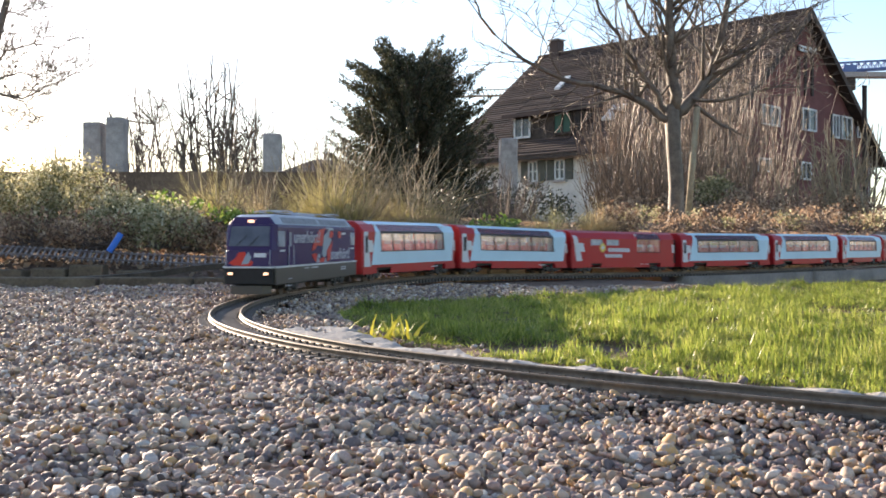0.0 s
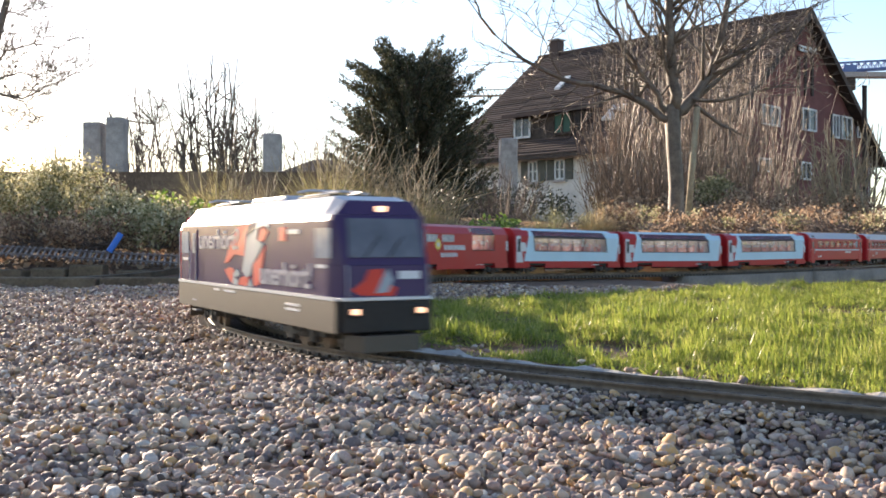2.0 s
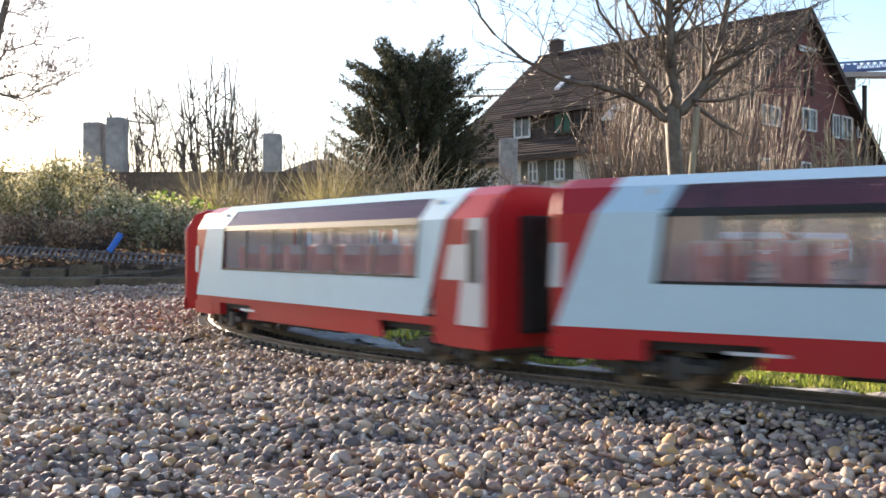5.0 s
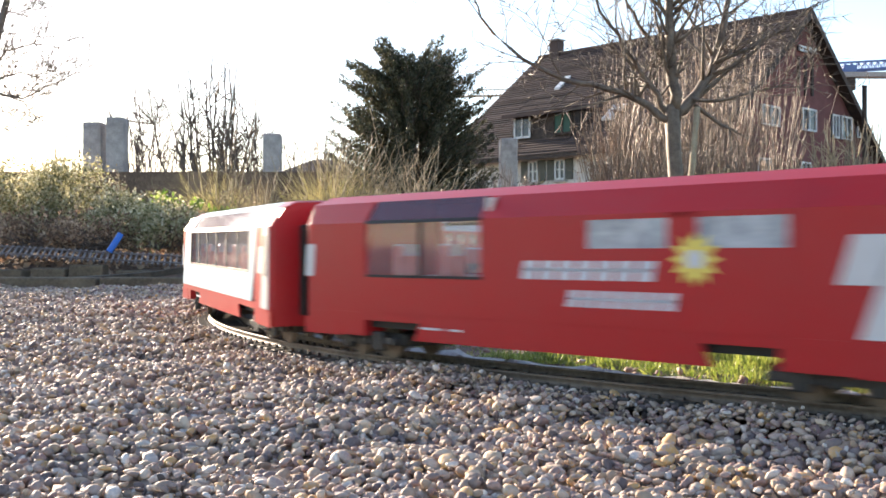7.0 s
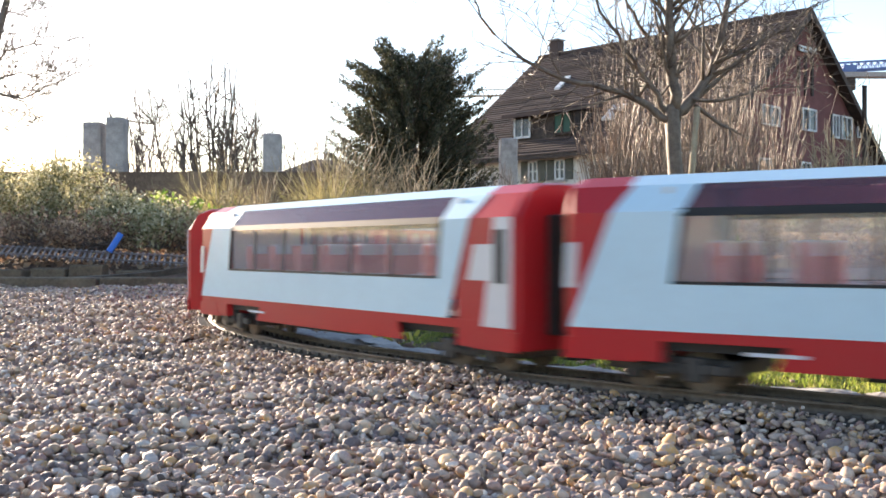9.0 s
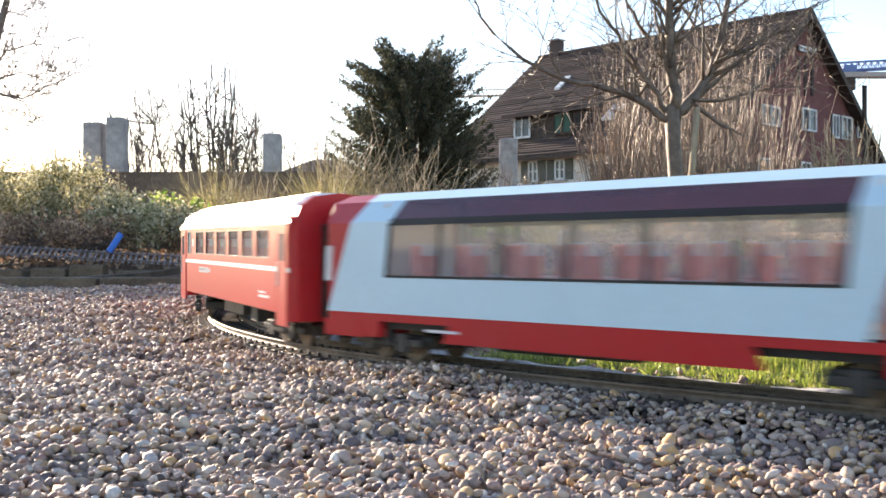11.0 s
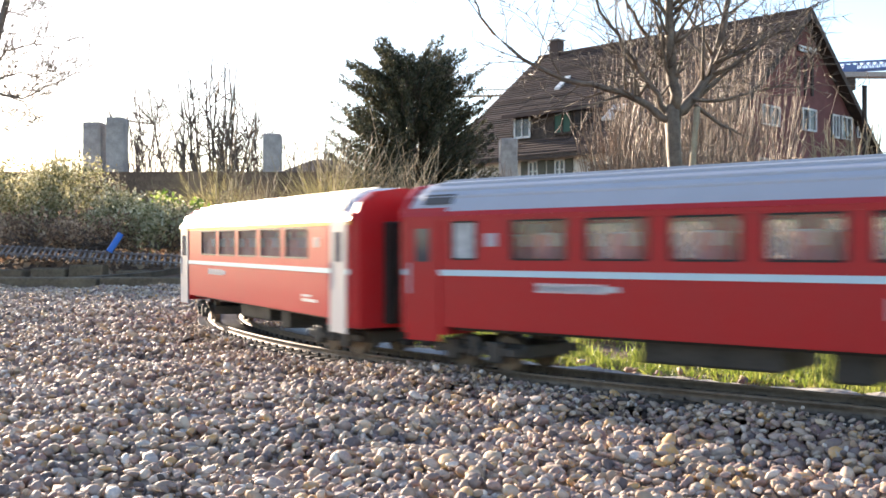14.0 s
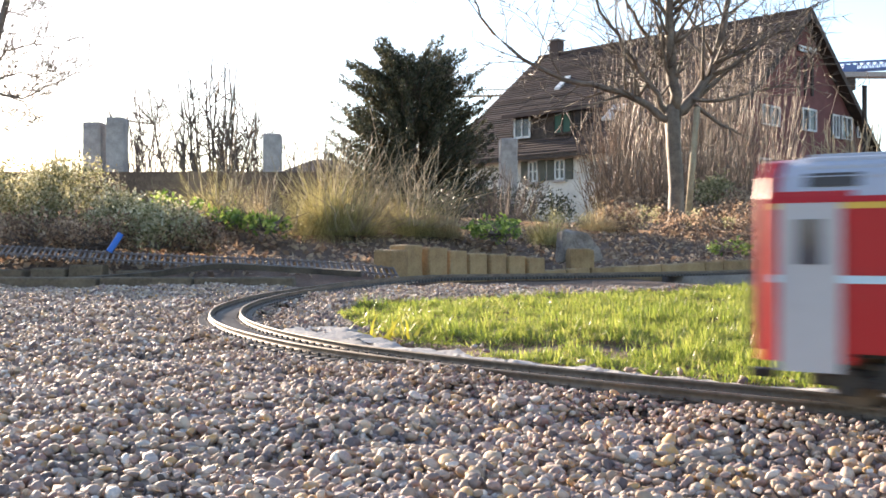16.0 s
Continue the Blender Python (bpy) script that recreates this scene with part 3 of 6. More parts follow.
def build_locomotive():
    t = empty("locomotive", "violet and grey model electric locomotive with lit headlamps", "locomotive")
    L = 0.300
    bm = bmesh.new()

    def ring(x, w, zt, z0=0.0565):
        return [(x, -w, z0), (x, w, z0), (x, w, 0.134), (x, w - 0.002, zt), (x, -w + 0.002, zt), (x, -w, 0.134)]
    loft(bm, [ring(-L, 0.046, 0.136), ring(-L + 0.02, 0.053, 0.140), ring(L - 0.030, 0.053, 0.140), ring(L - 0.022, 0.052, 0.140)])
    part("body", bm, M["purple"], t, "violet body with painted artwork")
    for sg in (1, -1):
        bm = bmesh.new()
        a = sg * (L - 0.022)
        mid = [(sg * L, -0.047, 0.0565), (sg * L, 0.047, 0.0565), (sg * (L - 0.002), 0.047, 0.090), (sg * (L - 0.002), -0.047, 0.090)]
        lo = [(a, -0.052, 0.0565), (a, 0.052, 0.0565), (a, 0.052, 0.090), (a, -0.052, 0.090)]
        loft(bm, [lo, mid])
        part("lower_front", bm, M["purple"], t, "violet painted lower front")
        bm = bmesh.new()
        hi = [(a, -0.052, 0.0902), (a, 0.052, 0.0902), (a, 0.050, 0.140), (a, -0.050, 0.140)]
        fr = [(sg * (L - 0.003), -0.046, 0.0902), (sg * (L - 0.003), 0.046, 0.0902), (sg * (L - 0.017), 0.043, 0.140), (sg * (L - 0.017), -0.043, 0.140)]
        loft(bm, [hi, fr])
        part("cab_front", bm, M["purple"], t, "violet cab front")
        bm = bmesh.new()
        back = [(a, -0.0485, 0.1402), (a, 0.0485, 0.1402), (a, 0.036, 0.1545), (a, -0.036, 0.1545)]
        brow = [(sg * (L - 0.0165), -0.0435, 0.1402), (sg * (L - 0.0165), 0.0435, 0.1402), (sg * (L - 0.0205), 0.033, 0.1540), (sg * (L - 0.0205), -0.033, 0.1540)]
        loft(bm, [back, brow])
        part("brow", bm, M["purple"], t, "violet brow over the windscreen")
        bm = bmesh.new()
        for y0, y1 in ((-0.041, 0.041),):
            pts = [(sg * (L - 0.0044), y0, 0.098), (sg * (L - 0.0044), y1, 0.098), (sg * (L - 0.0148), y1 - 0.002, 0.1365), (sg * (L - 0.0148), y0 + 0.002, 0.1365)]
            v = [bm.verts.new(p) for p in pts] + [bm.verts.new((p[0] - sg * 0.002, p[1], p[2])) for p in pts]
            for q in ((0, 1, 2, 3), (7, 6, 5, 4), (0, 4, 5, 1), (1, 5, 6, 2), (2, 6, 7, 3), (3, 7, 4, 0)):
                bm.faces.new([v[k] for k in q])
        bmesh.ops.translate(bm, verts=bm.verts, vec=(sg * 0.0012, 0, 0))
        bmesh.ops.recalc_face_normals(bm, faces=bm.faces)
        part("windscreen", bm, M["windscreen"], t, "dark windscreen")
        for y in (-0.012, 0.014):
            bm = bmesh.new()
            tube(bm, [(sg * (L - 0.0020), y - 0.012, 0.099), (sg * (L - 0.0075), y + 0.006, 0.119)], [0.0007, 0.0005], 5)
            part("wiper", bm, M["black"], t)
        for y in (-0.0445, 0.0445):
            bm = bmesh.new()
            tube(bm, [(sg * (L + 0.0005), y, 0.0595), (sg * (L + 0.0025), y, 0.064), (sg * (L + 0.0015), y, 0.087), (sg * (L - 0.0015), y, 0.0905)], [0.0007] * 4, 6)
            part("front_handrail", bm, M["silver"], t, "thin bent handrail")
        part("bumper_beam", boxed(min(sg * (L - 0.03), sg * (L + 0.001)), max(sg * (L - 0.03), sg * (L + 0.001)), -0.050, 0.050, 0.0555, 0.0590, bevel=0.0008), M["door_white"], t, "white band above the skirt")
        bm = boxed(min(sg * (L - 0.035), sg * (L - 0.001)), max(sg * (L - 0.035), sg * (L - 0.001)), -0.049, 0.049, 0.024, 0.0556, bevel=0.002)
        part("front_skirt", bm, M["black"], t, "black front skirt")
        bm = bmesh.new()
        loft(bm, [[(sg * (L - 0.02), -0.040, z), (sg * (L + 0.010), -0.032, z), (sg * (L + 0.010), 0.032, z), (sg * (L - 0.02), 0.040, z)] for z in (0.006, 0.022)])
        part("snow_plough", bm, M["grey"], t, "grey snow plough")
        for y in (-0.036, 0.036):
            part("headlight_housing", boxed(min(sg * (L - 0.004), sg * (L + 0.002)), max(sg * (L - 0.004), sg * (L + 0.002)), y - 0.008, y + 0.008, 0.040, 0.050, bevel=0.001), M["black"], t)
            x1 = sg * (L + 0.0030)
            part("headlight", boxed(min(x1, x1 - sg * 0.002), max(x1, x1 - sg * 0.002), y - 0.0046, y + 0.0046, 0.0425, 0.0478, bevel=0.0008), M["lamp_glow"] if sg > 0 else M["glass"], t, "lit warm headlight" if sg > 0 else "")
        x1 = sg * (L - 0.0170)
        part("top_light", boxed(min(x1, x1 - sg * 0.004), max(x1, x1 - sg * 0.004), -0.006, 0.006, 0.1435, 0.1490), M["lamp_glow"] if sg > 0 else M["glass"], t, "lit upper headlight" if sg > 0 else "")
        # painted artwork on the front
        def fx(z):
            return sg * (L - 0.002 * (z - 0.0565) / 0.0335 + 0.0007)
        for nm, mat, pts in (("front_art", M["art_red"], [(-0.040, 0.066), (-0.030, 0.061), (0.006, 0.060), (0.010, 0.068), (-0.004, 0.074), (-0.006, 0.087), (-0.020, 0.086), (-0.026, 0.075)]),
                             ("front_art", M["art_blue"], [(-0.014, 0.0625), (0.000, 0.0640), (0.006, 0.0760), (0.000, 0.0870), (-0.006, 0.0790)]),
                             ("number_bars", M["art_white"], [(0.012, 0.0765), (0.036, 0.0765), (0.036, 0.0845), (0.012, 0.0845)])):
            bm = bmesh.new()
            o = [bm.verts.new((fx(z) + sg * (0.0004 if mat is M["art_blue"] else 0), sg * y, z)) for y, z in pts]
            i = [bm.verts.new((fx(z) - sg * 0.002, sg * y, z)) for y, z in pts]
            bm.faces.new(o)
            bm.faces.new(i[::-1])
            for k in range(len(pts)):
                bm.faces.new((o[k], i[k], i[(k + 1) % len(pts)], o[(k + 1) % len(pts)]))
            bmesh.ops.recalc_face_normals(bm, faces=bm.faces)
            part(nm, bm, mat, t)

    def lean(z):
        return 0.053 if z < 0.134 else 0.053 - (z - 0.134) * 0.33
    for side in (-1, 1):
        panel("skirt", t, M["grey"], [rect(-0.292, 0.292, 0.024, 0.0560)], side, "dusty grey lower side", proud=0.0006, thick=0.003, lean=lean)
        panel("stripe", t, M["door_white"], [rect(-0.293, 0.293, 0.0555, 0.0590)], side, "white stripe", proud=0.0014, thick=0.003, lean=lean)
        for sg in (-1, 1):
            a, b = sorted((sg * 0.240, sg * 0.277))
            panel("cab_window", t, M["pale_pane"], [rect(a, b, 0.097, 0.127)], side, "cab window coloured pale like reflected sky", proud=0.0008, lean=lean)
            if sg == side:                          # one cab door a side, at opposite corners
                a, b = sorted((sg * 0.196, sg * 0.222))
                panel("cab_door", t, M["purple"], [rect(a, b, 0.060, 0.130)], side, "violet cab door", proud=0.0014, lean=lean)
                panel("door_window", t, M["pale_pane"], [rect(a + 0.006, b - 0.006, 0.097, 0.125)], side, proud=0.0018, lean=lean)
                for hx in (a - 0.003, b + 0.003):
                    bm = bmesh.new()
                    tube(bm, [(hx, side * 0.056, 0.060), (hx, side * 0.056, 0.100)], [0.0008, 0.0008], 6)
                    part("handrail", bm, M["silver"], t, "thin metal handrail")
                bm = boxed(sg * 0.209 - 0.010, sg * 0.209 + 0.010, side * 0.050 - 0.004, side * 0.050 + 0.004, 0.018, 0.020)
                box(bm, sg * 0.209 - 0.010, sg * 0.209 + 0.010, side * 0.050 - 0.004, side * 0.050 + 0.004, 0.032, 0.034)
                part("step", bm, M["silver"], t, "metal cab step")
            panel("writing", t, M["art_white"], [rect(sg * 0.255 - 0.014, sg * 0.255 + 0.014, 0.087, 0.0905)], side, proud=0.0010, lean=lean)
        # lettering bars and a bold red and white figure
        f = -side
        def mirrored(q):
            return [(f * x, z) for x, z in q]
        word("unerh\u00f6rt?", t, M["word_white"], -0.184, -0.010, 0.1040, 0.0360, side, lean, "white painted word")
        word("unerh\u00f6rt!", t, M["word_white"], 0.071, 0.228, 0.0655, 0.0365, side, lean, "white painted word")
        red = [[(-0.068, 0.0858), (-0.052, 0.104), (-0.0155, 0.1308), (0.0335, 0.1350), (0.018, 0.1208), (0.0107, 0.0958), (-0.0275, 0.0975), (-0.051, 0.0880)],
               [(-0.068, 0.0775), (-0.046, 0.0815), (-0.030, 0.0790), (-0.0365, 0.0610), (-0.052, 0.0680)], [(-0.012, 0.0605), (-0.006, 0.0690), (0.030, 0.0740), (0.022, 0.0605)],
               [(0.062, 0.1150), (0.068, 0.1270), (0.082, 0.1300), (0.096, 0.1240), (0.080, 0.1130)], [(0.044, 0.0860), (0.066, 0.0960), (0.088, 0.1090), (0.076, 0.0850), (0.066, 0.0640), (0.046, 0.0610)]]
        pale = [[(0.034, 0.1340), (0.046, 0.1365), (0.092, 0.1365), (0.099, 0.1290), (0.078, 0.1320), (0.062, 0.1280), (0.058, 0.1160), (0.080, 0.1100), (0.060, 0.0960), (0.042, 0.0860), (0.036, 0.0740), (0.020, 0.0700), (0.004, 0.0780), (0.008, 0.0860), (0.014, 0.1000), (0.018, 0.1160)],
                [(-0.034, 0.0605), (-0.030, 0.0740), (-0.016, 0.0800), (-0.006, 0.0740), (-0.014, 0.0605)], [(0.024, 0.0605), (0.034, 0.0700), (0.044, 0.0605)]]
        shade = [[(0.016, 0.1190), (0.030, 0.1330), (0.056, 0.1350), (0.046, 0.1270), (0.030, 0.1230)], [(-0.026, 0.0690), (-0.010, 0.0720), (-0.012, 0.0660)]]
        panel("painted_figure", t, M["art_red"], [mirrored(q) for q in red], side, "red painted figure", proud=0.0009, lean=lean)
        panel("painted_figure", t, M["art_blue"], [mirrored(q) for q in pale], side, "pale painted figure", proud=0.0012, lean=lean)
        panel("painted_figure", t, M["purple"], [mirrored(q) for q in shade], side, "violet painted shading", proud=0.0015, lean=lean)
        panel("badge", t, M["art_red"], [mirrored(rect(0.134, 0.154, 0.114, 0.129))], side, "red badge", proud=0.0010, lean=lean)
        panel("writing", t, M["art_white"], [mirrored(rect(0.155, 0.195, 0.040 + 0.005 * k, 0.0425 + 0.005 * k)) for k in range(2)] + [mirrored(rect(0.160, 0.194, 0.1215, 0.1265)), mirrored(rect(-0.07, -0.025, 0.050, 0.0525)), mirrored(rect(-0.115, -0.09, 0.050, 0.0525))], side, "unreadable white lettering", proud=0.0012, lean=lean)
    bm = bmesh.new()
    sec = [(-0.051, 0.1385), (-0.038, 0.1585), (-0.033, 0.160), (0.033, 0.160), (0.038, 0.1585), (0.051, 0.1385)]
    loft(bm, [[(x, y * k, 0.1385 + (z - 0.1385) * j) for y, z in sec] for x, k, j in ((-0.278, 0.93, 0.72), (-0.250, 1, 1), (0.250, 1, 1), (0.278, 0.93, 0.72))])
    part("roof", bm, M["silver"], t, "pale grey sloping roof")
    for side in (-1, 1):
        for a, b in ((-0.235, -0.010), (0.005, 0.235)):
            bm = bmesh.new()
            plate(bm, rect(a, b, 0.1425, 0.1545), side, 0.0008, 0.002, lambda z: 0.051 - (z - 0.1385) * 0.65)
            part("roof_grille", bm, M["grille"], t, "grey roof grille")
    for x in (-0.17, 0.17):
        pan = part("pantograph", boxed(x - 0.045, x + 0.045, -0.028, 0.028, 0.1610, 0.1628), M["grey"], t, "folded grey pantograph")
        bm = bmesh.new()
        for y in (-0.022, 0.022):
            tube(bm, [(x - 0.04, y, 0.164), (x + 0.035, y * 0.6, 0.166), (x - 0.01, y * 0.8, 0.168)], [0.0012] * 3, 5)
        tube(bm, [(x - 0.01, -0.042, 0.1665), (x - 0.01, -0.03, 0.169), (x - 0.01, 0.03, 0.169), (x - 0.01, 0.042, 0.1665)], [0.0015] * 4, 6)
        part("pantograph_arm", bm, M["silver"], pan)
        for y in (-0.022, 0.022):
            bm = bmesh.new()
            tube(bm, [(x + 0.03, y, 0.158), (x + 0.03, y, 0.162)], [0.004, 0.003], 8)
            part("insulator", bm, M["seat"], pan)
    part("roof_box", boxed(-0.06, 0.06, -0.020, 0.020, 0.1595, 0.168, bevel=0.003), M["silver"], t)
    part("underframe", boxed(-0.26, 0.26, -0.042, 0.042, 0.020, 0.05), M["black"], t)
    return t


M["windscreen"] = surface("windscreen_glass", (0.050, 0.054, 0.068), (0.13, 0.14, 0.17), rough=0.06, scale=4, detail=30, bump=0)
M["grille"] = surface("grille", (0.12, 0.12, 0.13), (0.28, 0.28, 0.30), rough=0.5, scale=60, detail=420, bump=0.5, depth=0.001)
PITCH, SPEED, FRONT = 0.665, 0.4986, -0.2036     # coach spacing, speed, first coach's front at the start
vehicles = []


def add_vehicle(ob, front, length, wheelbase):
    bogies = [(add_bogie(ob, wheelbase / 2), wheelbase / 2), (add_bogie(ob, -wheelbase / 2), -wheelbase / 2)]
    vehicles.append((ob, front, length, wheelbase, bogies))


def build_train():
    still = Matrix.Identity(4)
    pano = build_panorama("panorama_coach", "red and pale blue panorama coach with large windows")
    red = build_red_coach("passenger_coach", "red passenger coach with white stripe and silver roof", False)
    coaches = [pano, copy_thing(pano, still), build_service_car(), copy_thing(pano, still), copy_thing(pano, still), copy_thing(pano, still),
               red, build_red_coach("passenger_coach", "red passenger coach with silver roof and a white route board", False, True), build_red_coach("first_class_coach", "red coach with yellow roof line and pale doors", True)]
    engine = build_locomotive()
    engine.scale.x = 0.965
    add_vehicle(engine, 0.637, 0.585, 0.34)
    ahead = [0.0, 0.0, 0.008, 0.006, 0.022, 0.030, 0.034, 0.0, -0.006]
    for n, c in enumerate(coaches):
        add_vehicle(c, -n * PITCH + ahead[n], 0.64, 0.46)


build_train()


def vehicle_pose(s_front, length, wheelbase):
    a = on_line(s_front - length / 2 + wheelbase / 2)
    b = on_line(s_front - length / 2 - wheelbase / 2)
    h = math.atan2(a[1] - b[1], a[0] - b[0])
    pitch = math.atan2(a[2] - b[2], wheelbase)
    m = Matrix.Translation(((a[0] + b[0]) / 2, (a[1] + b[1]) / 2, (a[2] + b[2]) / 2)) @ Matrix.Rotation(h, 4, 'Z') @ Matrix.Rotation(-pitch, 4, 'Y')
    return m, h, a[3], b[3]


LEAD_T, LEAD = [0, 1, 2.5, 3.5, 4, 7, 8.5, 9, 11.5, 12, 12.5, 13.5, 15.5, 16], [0, 0, 0.010, 0.016, 0.013, 0.012, 0.011, 0.020, 0.030, 0.024, 0.018, 0.010, 0.008, 0.020]   # the train's slight changes of pace


def motions():
    for ob, front, length, wheelbase, bogies in vehicles:
        rows, turns = [], [[], []]
        for k in range(65):
            t = k * 0.25
            m, h, ha, hb = vehicle_pose(FRONT + front + SPEED * t + float(np.interp(t, LEAD_T, LEAD)), length, wheelbase)
            rows.append((t, m))
            for n, hh in enumerate((ha, hb)):
                turns[n].append((t, Matrix.Translation((bogies[n][1], 0, 0)) @ Matrix.Rotation(hh - h, 4, 'Z')))
        walk(ob, rows)
        for n in (0, 1):
            walk(bogies[n][0], turns[n])


# ---- gravel, grass and edging round the track ----
rng = np.random.default_rng(7)
near_s = (LINE_S > -5) & (LINE_S < 4.5)
LX, LY, LZ, LH = (a[near_s][::4] for a in (line_x, line_y, line_z, line_h))


def from_line(x, y):
    """Signed distance from the line (left of travel is positive) and index of the nearest point."""
    side, idx = np.empty(len(x)), np.empty(len(x), dtype=int)
    for k in range(0, len(x), 4000):
        sl = slice(k, k + 4000)
        d2 = (x[sl, None] - LX) ** 2 + (y[sl, None] - LY) ** 2
        i = d2.argmin(1)
        idx[sl] = i
        side[sl] = -np.sin(LH[i]) * (x[sl] - LX[i]) + np.cos(LH[i]) * (y[sl] - LY[i])
    return side, idx


def inside(px, py, poly):
    r = np.zeros(len(px), dtype=bool)
    n = len(poly)
    for k in range(n):
        (x0, y0), (x1, y1) = poly[k], poly[(k + 1) % n]
        c = (y0 > py) != (y1 > py)
        r ^= c & (px < (x1 - x0) * (py - y0) / (y1 - y0 + 1e-12) + x0)
    return r


LAWN = [(-0.19, 1.80), (-0.13, 1.52), (-0.06, 1.36), (0.02, 1.23), (0.10, 1.10), (0.20, 1.01), (0.29, 0.91), (0.36, 0.84), (0.50, 0.72), (0.9, 0.60), (1.7, 0.8), (1.9, 3.2), (1.35, 3.1), (0.8, 2.75), (0.5, 2.50), (0.25, 2.32), (0.05, 2.18), (-0.09, 2.08), (-0.17, 1.97)]


def ico(level):
    bm = bmesh.new()
    bmesh.ops.create_icosphere(bm, subdivisions=level, radius=1.0)
    v = np.array([p.co[:] for p in bm.verts])
    f = np.array([[p.index for p in q.verts] for q in bm.faces])
    bm.free()
    return v, f


def rotations(n, tilt):
    """Random turns: any heading, with tilts about the level."""
    a, b, c = rng.uniform(0, 2 * np.pi, n), rng.normal(0, tilt, n), rng.normal(0, tilt, n)
    ca, sa, cb, sb, cc, sc = np.cos(a), np.sin(a), np.cos(b), np.sin(b), np.cos(c), np.sin(c)
    m = np.empty((n, 3, 3))
    m[:, 0] = np.stack([ca * cb, ca * sb * sc - sa * cc, ca * sb * cc + sa * sc], -1)
    m[:, 1] = np.stack([sa * cb, sa * sb * sc + ca * cc, sa * sb * cc - ca * sc], -1)
    m[:, 2] = np.stack([-sb, cb * sc, cb * cc], -1)
    return m


def pebbles(name, x, y, z, size, level, material, label):
    base, faces = ico(level)
    n = len(x)
    rough = 1 + 0.16 * rng.normal(size=(n, len(base), 1))
    shape = np.stack([rng.uniform(0.9, 1.55, n), rng.uniform(0.72, 1.1, n), rng.uniform(0.42, 0.85, n)], -1)
    v = base[None] * (rough if level == 1 else 1 + 0.05 * rng.normal(size=(n, len(base), 1)))
    for k in range(5 if level > 1 else 2):
        # worn flat faces
        nor = rng.normal(size=(n, 1, 3))
        nor /= np.linalg.norm(nor, axis=2, keepdims=True)
        over = np.maximum(0, (v * nor).sum(2, keepdims=True) - rng.uniform(0.55, 0.9, (n, 1, 1)))
        v = v - nor * over
    v = v * 1.08 * shape[:, None, :] * size[:, None, None]
    v = np.einsum("nij,nkj->nki", rotations(n, 0.45), v) + np.stack([x, y, z], -1)[:, None, :]
    f = faces[None] + (np.arange(n) * len(base))[:, None, None]
    ob = new(name, mesh_np(name, v.reshape(-1, 3), f.reshape(-1, 3), material, True))
    return tagged(ob, label, "gravel", kind="stuff")


def scatter(step, y0, y1, wide=0.4425, margin=0.12):
    ys = np.arange(y0, y1, step)
    out = []
    for y in ys:
        w = wide * y + margin
        xs = np.arange(-w, w, step)
        out.append(np.stack([xs + rng.uniform(-0.5, 0.5, len(xs)) * step, y + rng.uniform(-0.5, 0.5, len(xs)) * step], -1))
    p = np.concatenate(out)
    return p[:, 0], p[:, 1]


def gravel_bed_material():
    m, nt, b = shader("gravel_bed", 0.75, 0.0, 0.3)
    co = nt.nodes.new("ShaderNodeTexCoord")
    vo = node(nt, "ShaderNodeTexVoronoi", Scale=105.0)
    nt.links.new(co.outputs["Object"], vo.inputs["Vector"])
    cr = nt.nodes.new("ShaderNodeValToRGB")
    els = cr.color_ramp.elements
    els[0].position, els[0].color = 0.05, (0.06, 0.046, 0.043, 1)
    els[1].position, els[1].color = 0.95, (0.46, 0.39, 0.33, 1)
    for p, c in ((0.35, (0.22, 0.17, 0.14, 1)), (0.6, (0.18, 0.135, 0.125, 1)), (0.8, (0.31, 0.24, 0.175, 1))):
        els.new(p).color = c
    nt.links.new(vo.outputs["Color"], cr.inputs[0])
    nt.links.new(cr.outputs[0], b.inputs["Base Color"])
    bp = nt.nodes.new("ShaderNodeBump")
    bp.invert = True
    bp.inputs["Strength"].default_value, bp.inputs["Distance"].default_value = 0.9, 0.006
    nt.links.new(vo.outputs["Distance"], bp.inputs["Height"])
    nt.links.new(bp.outputs[0], b.inputs["Normal"])
    return m


def build_gravel_bed():
    """The packed gravel of the whole yard, outside the curve of the track, under the loose stones."""
    xs, ys = np.arange(-4.0, 2.4, 0.04), np.arange(-2.6, 2.68, 0.04)
    gx, gy = np.meshgrid(xs, ys)
    v = np.stack([gx, gy, ground_z(gx, gy) - 0.0035], -1).reshape(-1, 3)
    nx, ny = len(xs), len(ys)
    i = (np.arange(ny - 1)[:, None] * nx + np.arange(nx - 1)[None, :]).ravel()
    cx, cy = gx.ravel()[i] + 0.02, gy.ravel()[i] + 0.02
    side, _ = from_line(cx, cy)
    i = i[(side < -0.06) & ~((cx > 1.3) & (cy > 0.55))]
    ob = new("gravel_yard", mesh_np("gravel_yard", v, np.stack([i, i + 1, i + nx + 1, i + nx], -1), gravel_bed_material(), True))
    tagged(ob, "packed grey and buff gravel of the yard", "ground", kind="structure")


build_gravel_bed()


